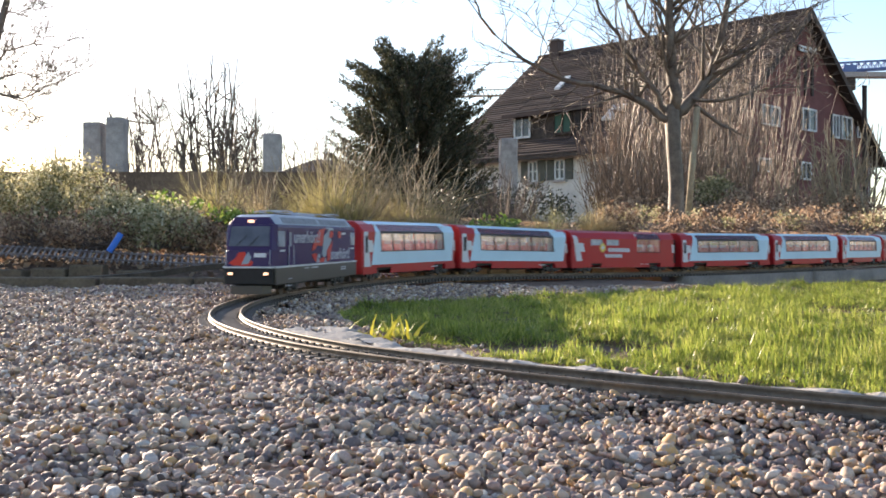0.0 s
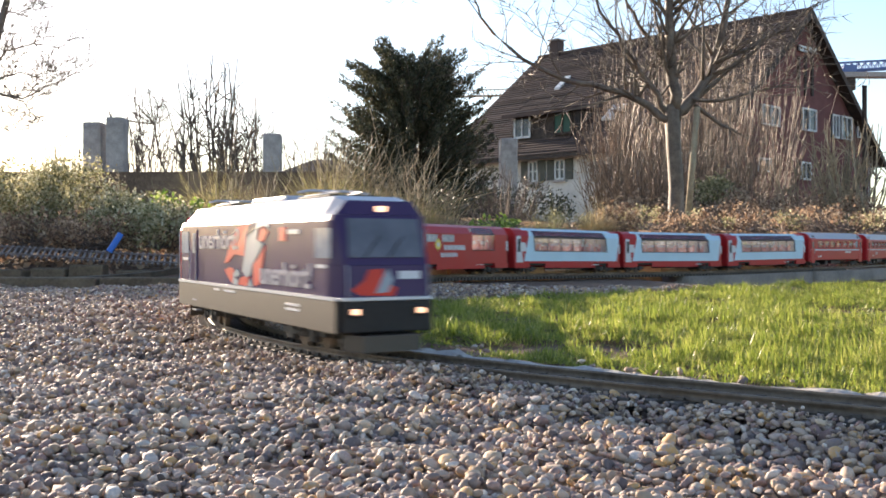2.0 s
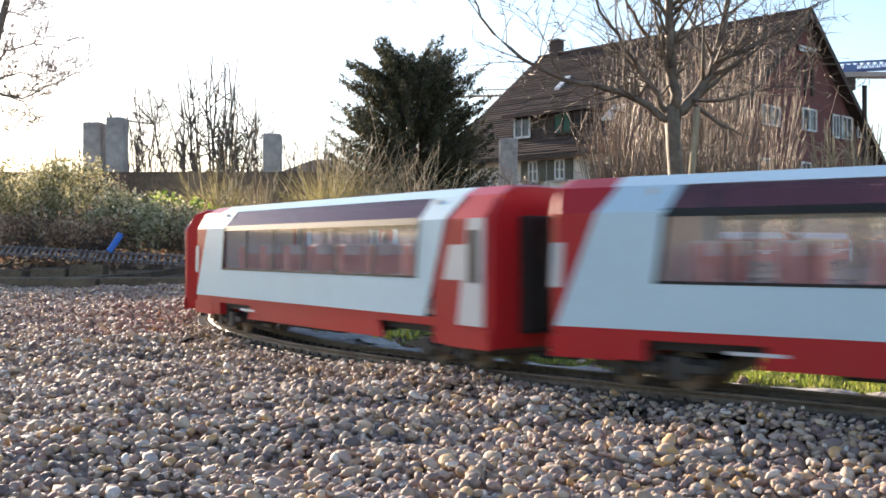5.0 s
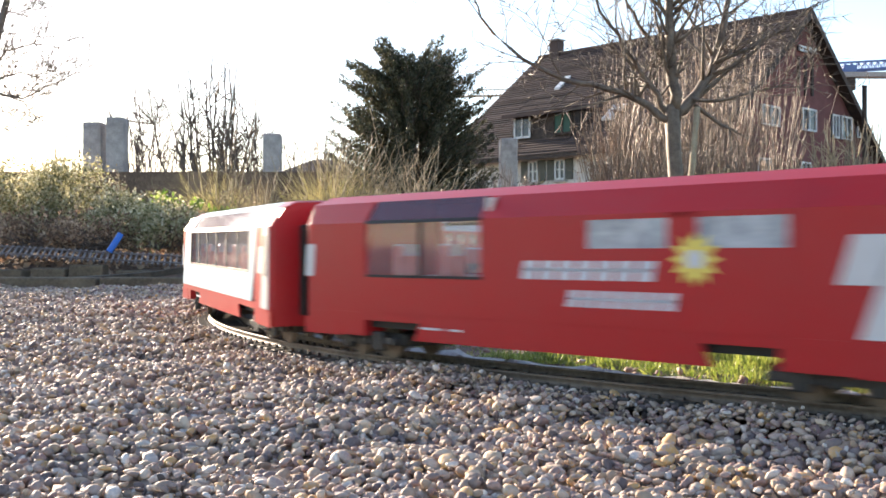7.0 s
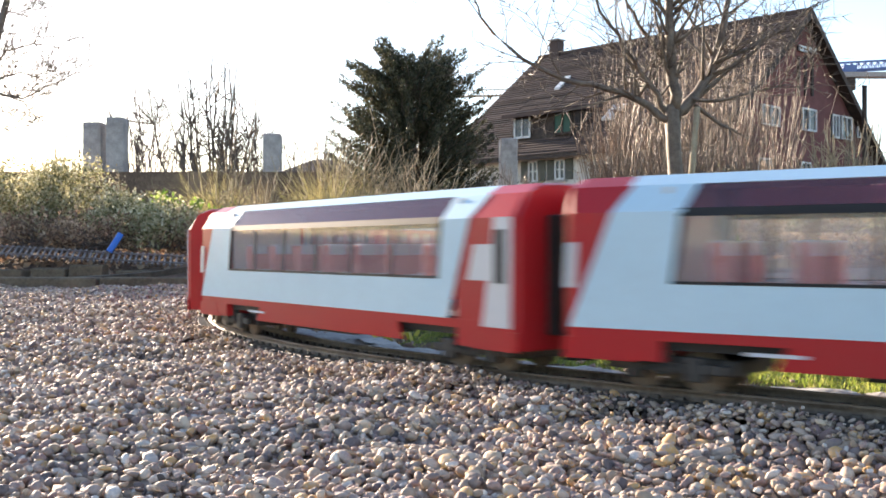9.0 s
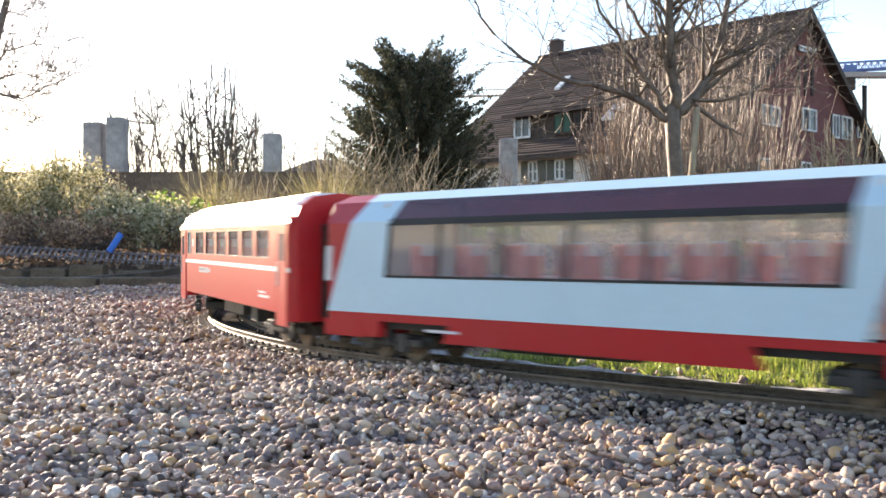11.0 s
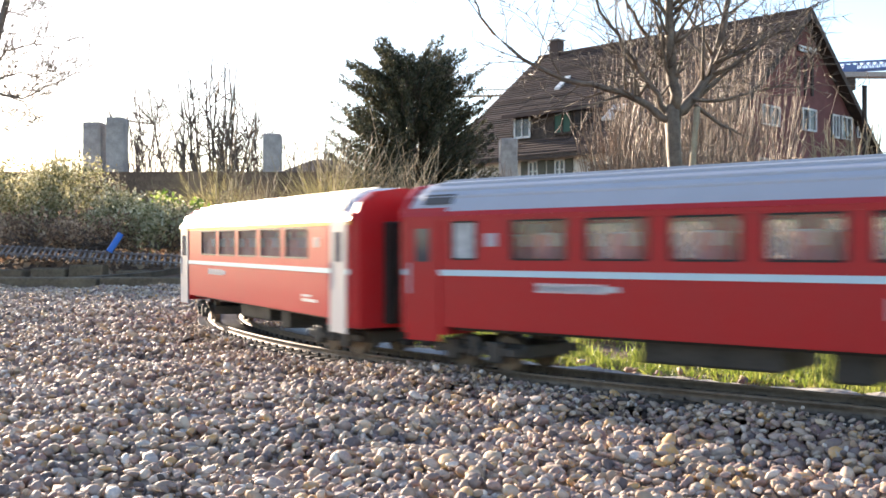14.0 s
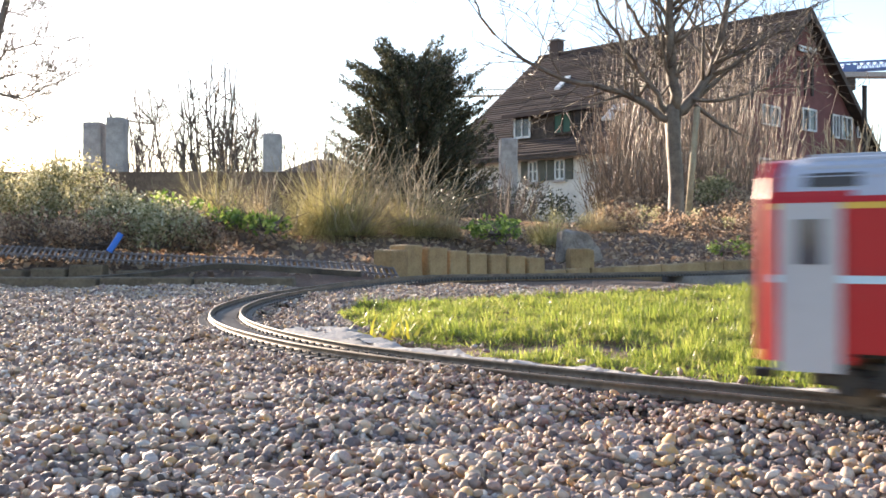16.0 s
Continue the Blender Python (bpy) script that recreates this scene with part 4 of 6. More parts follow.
def build_gravel():
    for name, step, y0, y1, level, lift, smin, smax in (("gravel", 0.0052, 0.34, 0.86, 2, 0.0, 0.0017, 0.0043), ("gravel", 0.0056, 0.86, 1.22, 1, 0.0, 0.0018, 0.0046), ("gravel", 0.0095, 0.30, 1.15, 1, -0.005, 0.0040, 0.0062), ("gravel", 0.0078, 1.22, 2.66, 1, 0.0, 0.0024, 0.0050)):
        x, y = scatter(step, y0, y1)
        side, idx = from_line(x, y)
        keep = ~inside(x, y, LAWN) & ((side > 0.040) | (side < -0.031))
        strip = (side > 0) & (y < 1.34) & ((side < 0.175) | (rng.random(len(x)) < 0.8))
        keep &= ~strip
        x, y, side, idx = x[keep], y[keep], side[keep], idx[keep]
        size = np.exp(rng.uniform(np.log(smin), np.log(smax), len(x))) * np.where(rng.random(len(x)) < 0.09, 1.55, 1.0)
        # finer stones beside the track
        size *= np.where(abs(side) < 0.10, 0.72, 1.0)
        z = ground_z(x, y) + lift + rng.uniform(-0.003, 0.004, len(x)) + 0.005 * np.sin(x * 9 + 1) * np.sin(y * 8) + 0.0055 * np.sin(x * 31 + 2 * np.sin(y * 13)) * np.sin(y * 27 + x * 11) + 0.004 + 0.0025 * np.exp(-(side / 0.12) ** 2) * (side < 0)
        # stones heaped against the sleeper ends on the outer side of the curve
        z = z + 0.0055 * np.exp(-((side + 0.05) / 0.055) ** 2) * (side < 0) * (1 - smoothstep(0.92, 1.2, y))
        by_rail = (side < 0) & (side > -0.046)
        z = np.where(by_rail, np.minimum(z, LZ[idx] - 0.0075), z)
        pebbles(name, x, y, z, size * 0.90, level, M["pebble"], "rounded grey and buff pebble gravel")
    # ballast between the sleepers and the rails
    x, y = scatter(0.0085, 0.6, 2.9)
    side, idx = from_line(x, y)
    keep = abs(side) < 0.046
    x, y, idx = x[keep], y[keep], idx[keep]
    pebbles("ballast", x, y, LZ[idx] - 0.0130 + rng.uniform(-0.002, 0.001, len(x)), rng.uniform(0.0024, 0.0038, len(x)), 1, M["pebble"], "fine gravel ballast between the sleepers")


build_gravel()


def leaf_mesh(name, centre, along, width, material, bend=0.15):
    """Diamond-shaped leaves: centre points, length vectors and widths."""
    n = len(centre)
    side = np.cross(along, rng.normal(size=(n, 3)))
    side /= np.linalg.norm(side, axis=1, keepdims=True) + 1e-9
    nor = np.cross(along, side)
    a = centre - along * 0.5
    b = centre + along * 0.5
    m = centre + nor * bend
    s = side * (width[:, None] * 0.5)
    v = np.stack([a, m + s, b, m - s], 1).reshape(-1, 3)
    i = np.arange(n)[:, None] * 4
    f = np.concatenate([i + np.array([[0, 1, 3]]), i + np.array([[1, 2, 3]])])
    return mesh_np(name, v, f, material)


def blade_mesh(name, root, length, lean, heading, width, material, segs=3, droop=1.0):
    """Grass blades that bend over: ribbons of a few segments ending in a point."""
    n = len(root)
    h = np.stack([np.cos(heading), np.sin(heading), np.zeros(n)], -1)
    w = np.stack([-np.sin(heading + 0.6), np.cos(heading + 0.6), np.zeros(n)], -1)
    pts, ang = [root], lean.copy()
    p = root.copy()
    for k in range(segs):
        p = p + (h * np.sin(ang)[:, None] + np.array([0, 0, 1.0]) * np.cos(ang)[:, None]) * (length / segs)[:, None]
        ang = ang + droop * lean / segs * 1.6
        pts.append(p)
    rows = []
    for k in range(segs):
        s = w * (width * (1 - k / segs) * 0.5)[:, None]
        rows += [pts[k] - s, pts[k] + s]
    rows.append(pts[segs])
    m = 2 * segs + 1
    v = np.stack(rows, 1).reshape(-1, 3)
    i = np.arange(n)[:, None] * m
    f = []
    for k in range(segs - 1):
        f += [i + np.array([[2 * k, 2 * k + 1, 2 * k + 3]]), i + np.array([[2 * k, 2 * k + 3, 2 * k + 2]])]
    f.append(i + np.array([[2 * segs - 2, 2 * segs - 1, 2 * segs]]))
    return mesh_np(name, v, np.concatenate(f), material)


M["leaf_yellow"] = surface("yellowed_blade", (0.42, 0.40, 0.04), (0.68, 0.58, 0.09), rough=0.4, scale=30, detail=200, bump=0, translucent=0.4)
M["kerb"] = surface("mossy_kerb", (0.080, 0.056, 0.036), (0.22, 0.162, 0.105), rough=0.95, scale=9, detail=120, bump=0.6, depth=0.005)
M["buff"] = surface("buff_stone", (0.20, 0.118, 0.052), (0.46, 0.305, 0.150), rough=0.9, scale=14, detail=150, bump=0.5, depth=0.004, island=0.25)
M["rock"] = surface("rock", (0.12, 0.095, 0.08), (0.38, 0.32, 0.265), rough=0.9, scale=14, detail=140, bump=0.7, depth=0.006)
M["blue"] = paint("blue_pipe", (0.03, 0.16, 0.55), rough=0.4)


def build_lawn():
    n = 620000
    x, y = rng.uniform(-0.22, 1.75, n), 0.6 + 2.5 * rng.random(n) ** 1.25
    patch = np.array([noise.noise((a * 5, b * 5, 0)) for a, b in zip(x, y)])
    keep = inside(x, y, LAWN) & (x < 0.4425 * y + 0.15) & (patch > -0.28 + 0.25 * rng.normal(size=n) * 0.5)
    side, idx = from_line(x, y)
    keep &= side > np.interp(y, [1.05, 1.35], [0.088, 0.125]) + 0.016 * np.sin(x * 40) + 0.012 * np.sin(x * 97 + y * 31)
    x, y, patch = x[keep], y[keep], patch[keep]
    edge = np.clip((y - np.interp(x, [-0.19, 0.02, 0.20, 0.36, 0.9], [1.75, 1.23, 1.0, 0.84, 0.6])) / 0.25, 0.25, 1)
    tuss = np.array([noise.noise((a * 22, b * 22, 7)) for a, b in zip(x, y)])
    length = np.interp(y, [0.9, 1.3, 2.2], [0.85, 0.85, 0.62]) * rng.uniform(0.008, 0.027, len(x)) * (0.55 + 0.45 * edge) * (1 + 0.4 * patch) * np.clip(1 + 1.1 * tuss, 0.35, 1.7)
    z = ground_z(x, y) - 0.003 + 0.010 * tuss + 0.006 * patch
    ob = new("lawn_grass", blade_mesh("lawn_grass", np.stack([x, y, z], -1), length, np.clip(rng.normal(np.where(rng.random(len(x)) < 0.6, 1.0, 0.50), 0.28), 0.05, 1.5), 6.28 * patch * 2 + 5 * tuss + rng.uniform(-2.6, 2.6, len(x)), rng.uniform(0.0009, 0.0022, len(x)), M["grass"], segs=2, droop=1.1))
    tagged(ob, "bright backlit green lawn grass with bare patches", "grass", kind="stuff")
    # a rosette of broad yellowed blades at the lawn's tip
    k = 34
    root = np.stack([-0.066 + rng.normal(0, 0.022, k), 1.37 + rng.normal(0, 0.03, k), np.full(k, -0.012)], -1)
    ob = new("yellowed_grass_tuft", blade_mesh("yellowed_grass_tuft", root, rng.uniform(0.026, 0.05, k), rng.uniform(0.4, 1.1, k), rng.uniform(0, 6.28, k), rng.uniform(0.005, 0.008, k), M["leaf_yellow"], segs=4))
    tagged(ob, "tuft of broad yellow-green grass blades", "grass", kind="stuff")
    k = 110
    root = np.stack([0.24 + rng.normal(0, 0.11, k), 0.985 + rng.normal(0, 0.03, k), np.full(k, -0.018)], -1)
    ob = new("long_grass_tuft", blade_mesh("long_grass_tuft", root, rng.uniform(0.018, 0.045, k), rng.uniform(0.6, 1.3, k), rng.uniform(0, 6.28, k), rng.uniform(0.0015, 0.003, k), M["grass"], segs=4))
    tagged(ob, "long loose grass blades beside the track", "grass", kind="stuff")


rng = np.random.default_rng(20)
build_lawn()


def build_concrete_strip():
    """Rough mortar bed along the inner side of the curve."""
    ss = np.arange(0.98, 2.5, 0.012)
    prof = [0.034, 0.050, 0.064, 0.077, 0.089, 0.099, 0.106]
    v = []
    for s in ss:
        for k, a in enumerate(prof):
            a2 = a + ((0.022 * noise.noise((s * 9, k * 0.4, 0)) + 0.012 * noise.noise((s * 31, k, 5))) if k > 1 else 0)
            yy = on_line(s, a2)[1]
            a2 = 0.034 + (a2 - 0.034) * float(np.interp(yy, [0.9, 1.1, 1.35], [0.75, 1.0, 1.6]))
            x, y, z, h = on_line(s, a2)
            drop = 0.007 if 0 < k < len(prof) - 1 else 0.024
            v.append((x, y, z - drop - 0.001 + 0.005 * noise.noise((s * 22, a * 60, 3)) + 0.003 * noise.noise((s * 70, a * 150, 8))))
    n = len(prof)
    i = (np.arange(len(ss) - 1)[:, None] * n + np.arange(n - 1)[None, :]).ravel()
    ob = new("mortar_bed", mesh_np("mortar_bed", v, np.stack([i, i + n, i + n + 1, i + 1], -1), M["concrete"], True))
    tagged(ob, "rough pale mortar bed beside the track", "track bed")


rng = np.random.default_rng(21)
build_concrete_strip()


def rough_block(lx, ly, lz, seed, wob=0.06, cuts=2):
    """A stone block with worn edges and uneven faces, its base at z = 0."""
    bm = boxed(-lx / 2, lx / 2, -ly / 2, ly / 2, 0, lz, bevel=min(lx, ly, lz) * 0.09)
    bmesh.ops.subdivide_edges(bm, edges=[e for e in bm.edges if e.calc_length() > min(lx, ly, lz) * 0.4], cuts=cuts, use_grid_fill=True)
    for v in bm.verts:
        d = noise.noise_vector(v.co * (2.2 / max(lx, ly, lz)) + Vector((seed * 3.7, 0, 0))) * min(lx, ly, lz) * wob
        v.co += d
    return bm


def set_block(name, size, place, turn, seed, material, label, category, group="", tilt=0.0, wob=0.06, parent=None):
    ob = part(name, rough_block(*size, seed, wob), material, parent, label)
    ob.matrix_basis = pose(*place, tilt, 0, turn)
    if parent is None:
        tagged(ob, label, category, group)
    return ob


def build_edging():
    for k, (x0, x1) in enumerate(((-1.75, -0.925), (-0.918, -0.672), (-0.665, -0.40))):
        set_block("kerb_stone", (x1 - x0, 0.06, 0.075), ((x0 + x1) / 2, 2.70, float(ground_z(0, 2.6)) - 0.045), 0.5 * k - 0.5, k, M["kerb"], "low mossy brown kerb stone at the gravel's edge", "kerb", "kerb stones along the gravel", wob=0.03)
    for k, (px, w, h, top) in enumerate(((8, 62, 30, 478), (84, 60, 26, 475), (151, 60, 28, 469), (232, 56, 18, 479))):
        d = 2.95
        set_block("stone_block", (w / 1772 * d, 0.06, h / 1772 * d + 0.02), ((px - 784) / 1772 * d, d + 0.03, 0.1085 - (top - 439.4) / 1772 * d - h / 1772 * d - 0.02), 2 * k - 3, 10 + k, M["kerb"], "weathered grey stone block propping the spare track", "stone", "stone blocks under the spare track")
    # upright buff blocks holding the bank
    tops = [0.103, 0.119, 0.111, 0.100, 0.091, 0.087, 0.081, 0.073]
    for k, top in enumerate(tops):
        s = -0.755 - 0.109 * k
        x, y, z, h = on_line(s, -0.135 - 0.02 * (k == 1))
        base = float(ground_z(x, y)) - 0.02
        set_block("buff_block", (0.100, 0.065, top - base), (x, y, base), math.degrees(h) + rng.uniform(-3, 3), 30 + k, M["buff"], "upright buff stone block retaining the bank", "stone", "buff retaining blocks", wob=0.05)
    for k in range(14):
        s = -1.62 - 0.145 * k
        x, y, z, h = on_line(s, -0.14)
        base = float(ground_z(x, y)) - 0.03
        set_block("edging_stone", (0.14, 0.07, 0.055 + 0.03 * min(1, k / 8)), (x, y, z - 0.045), math.degrees(h) + rng.uniform(-4, 4), 50 + k, M["buff"], "low buff edging stone beside the track", "stone", "edging stones behind the track")
    ob = part("boulder", rough_block(0.165, 0.11, 0.128, 90, 0.22, 3), M["rock"], None)
    for v in ob.data.vertices:
        k = 1 - 0.50 * max(0, (v.co.z - 0.03) / 0.105)
        v.co.x, v.co.y = v.co.x * k - 0.045 * max(0, v.co.z - 0.03) / 0.10, v.co.y * k
    ob.matrix_basis = pose(0.560, 4.10, 0.056, 0, 0, 14)
    tagged(ob, "pointed grey boulder on the bank", "boulder")
    set_block("buff_block", (0.10, 0.08, 0.085), (0.548, 4.0, 0.02), 8, 95, M["buff"], "short buff block in front of the boulder", "stone")
    # concrete plinth carrying the far track
    for s0, s1 in ((-3.18, -2.19), (-4.4, -3.19), (-5.6, -4.41)):
        v, f = sweep(s0, s1, 0, [(-0.07, -0.0175), (0.065, -0.0175), (0.068, -0.13), (-0.07, -0.13)], 0.05)
        f = np.concatenate([f, [[0, 1, 2, 3], [len(v) - 1, len(v) - 2, len(v) - 3, len(v) - 4]]])
        ob = new("concrete_plinth", mesh_np("concrete_plinth", v, f, M["plinth"]))
        tagged(ob, "grey concrete plinth carrying the track", "plinth", "plinths under the track")


rng = np.random.default_rng(22)
build_edging()


def build_spare_track():
    """A length of unused track leaning on the foot of the bank, and a bent feeder rail below it."""
    t = empty("spare_track", "unused dark track panel leaning on the bank", "railway track")
    px = [-60, 0, 200, 350, 480, 600, 700]
    py = [441, 444, 456, 463, 467, 474, 483]
    d = 3.02

    def at(x, up):
        y = np.interp(x, px, py)
        depth = d
        return Vector(((x - 784) / 1772 * depth - 0.012 * up, depth + 0.055 * up, 0.1085 - (y - 439.4) / 1772 * depth + 0.016 * up))
    xs = np.arange(-60, 701, 10.0)
    for up in (-0.62, 0.62):
        bm = bmesh.new()
        tube(bm, [at(x, up) + Vector((0, -0.004, 0.003)) for x in xs], [0.0030] * len(xs), 6)
        part("rail", bm, M["sleeper_pale"], t)
    bm = boxed(-0.0027, 0.0027, -0.5, 0.5, -0.003, 0.003)
    first = None
    for x in np.arange(-55, 700, 10.2):
        a, b = at(x, -1.0), at(x, 1.0)
        m = Matrix.Translation((a + b) / 2) @ (b - a).to_track_quat('Y', 'Z').to_matrix().to_4x4()
        if first is None:
            for v in bm.verts:
                v.co.y *= (b - a).length
            first = ob = part("sleeper", bm, M["sleeper_pale"], t)
        else:
            ob = new("sleeper", first.data)
            ob.parent = t
        ob.matrix_basis = m
    bm = bmesh.new()
    pts = [(-60, 500), (0, 496), (120, 491), (200, 486), (280, 479), (340, 470), (395, 465), (460, 468), (560, 474), (640, 479)]
    dd = 2.86
    sec = [[((x - 784) / 1772 * dd, dd + a, 0.1085 - (y - 439.4) / 1772 * dd + b) for a, b in ((-0.03, -0.002), (0.03, 0), (0.03, -0.018), (-0.03, -0.018))] for x, y in pts]
    loft(bm, sec)
    tagged(part("siding_board", bm, M["sleeper_wood"]), "dark weathered board carrying an old siding", "board")
    bm = bmesh.new()
    d2 = 3.0
    p0, p1 = Vector(((195 - 784) / 1772 * d2, d2 - 0.01, 0.1085 - (446 - 439.4) / 1772 * d2)), Vector(((212 - 784) / 1772 * d2, d2 + 0.01, 0.1085 + (439.4 - 414) / 1772 * d2))
    n = 14
    dr = (p1 - p0).normalized()
    u = dr.orthogonal().normalized()
    w = dr.cross(u)
    rings = []
    for p, r in ((p0, 0.0096), (p1, 0.0096), (p1, 0.0080), (p0 + dr * 0.01, 0.0080)):
        rings.append([p + (u * math.cos(k * 2 * math.pi / n) + w * math.sin(k * 2 * math.pi / n)) * r for k in range(n)])
    loft(bm, rings)
    tagged(part("blue_pipe", bm, M["blue"]), "short bright blue plastic pipe stuck in the bank", "pipe")


M["sleeper_pale"] = surface("weathered_plastic", (0.085, 0.064, 0.056), (0.23, 0.185, 0.165), rough=0.6, scale=20, detail=200, bump=0.1, depth=0.001)
M["sleeper_wood"] = surface("weathered_wood", (0.03, 0.022, 0.016), (0.11, 0.085, 0.06), rough=0.9, scale=12, detail=120, bump=0.4, depth=0.003)
build_spare_track()


# ---- planted bank ----
def leafy(name, dark, mid, light, translucent=0.3):
    return surface(name, dark, light, rough=0.5, scale=6, detail=40, bump=0, island=0.75, translucent=translucent, ramp=[(0.1, dark), (0.5, mid), (0.9, light)])


M["hedge_leaf"] = leafy("hedge_leaf", (0.12, 0.12, 0.055), (0.32, 0.30, 0.15), (0.58, 0.52, 0.34), 0.7)
M["brown_leaf"] = leafy("brown_leaf", (0.12, 0.072, 0.048), (0.35, 0.225, 0.145), (0.58, 0.44, 0.30), 0.55)
M["fresh_leaf"] = leafy("fresh_leaf", (0.08, 0.14, 0.025), (0.22, 0.32, 0.06), (0.44, 0.50, 0.15), 0.55)
M["straw"] = leafy("straw", (0.22, 0.155, 0.075), (0.52, 0.40, 0.20), (0.72, 0.60, 0.36), 0.55)
M["straw_green"] = leafy("straw_green", (0.18, 0.165, 0.06), (0.45, 0.39, 0.16), (0.66, 0.56, 0.28), 0.55)
M["stalk"] = surface("dry_stalk", (0.20, 0.15, 0.09), (0.50, 0.40, 0.26), rough=0.7, scale=20, detail=90, bump=0, island=0.4, translucent=0.15)
M["needle"] = leafy("yew_needle", (0.030, 0.034, 0.020), (0.065, 0.072, 0.040), (0.15, 0.14, 0.08), 0.25)
M["bark"] = surface("bark", (0.065, 0.048, 0.037), (0.24, 0.185, 0.135), rough=0.6, scale=7, detail=55, bump=0.35, depth=0.006)
M["twig"] = surface("twig", (0.07, 0.05, 0.04), (0.22, 0.165, 0.13), rough=0.8, scale=10, detail=60, bump=0, island=0.5)
M["red_twig"] = surface("red_twig", (0.085, 0.052, 0.036), (0.37, 0.245, 0.155), rough=0.5, scale=5, detail=40, bump=0, island=0.7)
# leaf colour lightened to look sunlit
M["sunlit_leaf"] = leafy("sunlit_leaf", (0.34, 0.34, 0.20), (0.56, 0.53, 0.36), (0.78, 0.72, 0.55), 0.45)
M["granite"] = surface("granite", (0.25, 0.225, 0.21), (0.50, 0.46, 0.42), rough=0.85, scale=10, detail=160, bump=0.4, depth=0.004)
F = 1772.0


def spot(px, py, d):
    """The place seen at that direction, d metres away."""
    return Vector(((px - 784) / F * d, d, 0.1085 - (py - 439.4) / F * d))


def stems_mesh(name, starts, ends, r0, r1, material, wobble=0.05, sides=3, segs=4):
    """Many thin tapered stems, slightly crooked, in one mesh."""
    n = len(starts)
    t = np.linspace(0, 1, segs + 1)
    d = ends - starts
    ln = np.linalg.norm(d, axis=1)
    mid = rng.normal(0, 1, (n, segs + 1, 3)) * (wobble * ln)[:, None, None] * (np.sin(t * np.pi) * 0.5 + 0.25 * t)[None, :, None]
    mid[:, 0] = 0
    c = starts[:, None, :] + d[:, None, :] * t[None, :, None] + mid
    u = np.cross(d, np.array([0.31, 0.2, 0.93]))
    u /= np.linalg.norm(u, axis=1, keepdims=True) + 1e-9
    w = np.cross(d / (ln[:, None] + 1e-9), u)
    rad = r0[:, None] + (r1 - r0)[:, None] * t[None, :]
    a = 2 * np.pi * np.arange(sides) / sides
    ring = u[:, None, None, :] * np.cos(a)[None, None, :, None] + w[:, None, None, :] * np.sin(a)[None, None, :, None]
    v = (c[:, :, None, :] + ring * rad[:, :, None, None]).reshape(-1, 3)
    base = (np.arange(n)[:, None, None] * (segs + 1) + np.arange(segs)[None, :, None]) * sides
    k = np.arange(sides)[None, None, :]
    f = np.stack([base + k, base + (k + 1) % sides, base + sides + (k + 1) % sides, base + sides + k], -1).reshape(-1, 4)
    return mesh_np(name, v, f, material, True), c


def shrub(label, centre, radii, leaves, size, material, group="", twigs=40, twig_mat=None, category="shrub"):
    """Clumps of small leaves over crooked twigs; the outline is broken by clumps and gaps."""
    t = empty("shrub", label, category, group)
    c, r = np.array(centre), np.array(radii)
    k = max(10, leaves // 45)
    dirs = rng.normal(size=(k, 3))
    dirs[:, 2] = abs(dirs[:, 2]) * 0.9 - 0.1
    dirs /= np.linalg.norm(dirs, axis=1, keepdims=True)
    clump = c + dirs * r * rng.uniform(0.45, 1.05, (k, 1)) ** 0.6
    pick = rng.integers(0, k, leaves)
    p = clump[pick] + rng.normal(0, 1, (leaves, 3)) * r.mean() * 0.13
    along = rng.normal(size=(leaves, 3)) + np.array([0, 0, 0.5])
    along *= (size * rng.uniform(0.6, 1.3, leaves) / np.linalg.norm(along, axis=1))[:, None]
    ob = new("foliage", leaf_mesh("foliage", p, along, np.linalg.norm(along, axis=1) * 0.55, material, size * 0.12))
    ob.parent = t
    tagged(ob, kind="stuff")
    # extra pale leaves on the outer shell: sunlight on the tips, put into their colour
    if material is M["hedge_leaf"] and size < 0.02:
        k2 = int(leaves * 0.6)
        up = rng.normal(size=(k2, 3)) * np.array([1, 1, 0.7]) + np.array([-0.2, -0.3, 0.35])
        up /= np.linalg.norm(up, axis=1, keepdims=True)
        p = clump[rng.integers(0, k, k2)] + up * (r.mean() * rng.uniform(0.12, 0.34, k2))[:, None]
        along = up + rng.normal(0, 0.5, (k2, 3))
        along *= (size * rng.uniform(0.45, 0.95, k2) / np.linalg.norm(along, axis=1))[:, None]
        ob = new("leaf_tip", leaf_mesh("leaf_tip", p, along, np.linalg.norm(along, axis=1) * 0.6, M["sunlit_leaf"], size * 0.1))
        ob.parent = t
        tagged(ob, "leaf tips coloured pale as if catching the sun", kind="stuff")
    if twigs:
        root = c + np.stack([rng.normal(0, r[0] * 0.4, twigs), rng.normal(0, r[1] * 0.3, twigs), np.full(twigs, -r[2] * 0.3)], -1)
        me, _ = stems_mesh("twig", root, clump[rng.integers(0, k, twigs)] + rng.normal(0, 0.04, (twigs, 3)), np.full(twigs, 0.0035), np.full(twigs, 0.001), twig_mat or M["twig"], 0.08)
        ob = new("twig", me)
        ob.parent = t
        tagged(ob, kind="stuff")
    return t


def bank_z(x, y):
    return float(ground_z(x, y))


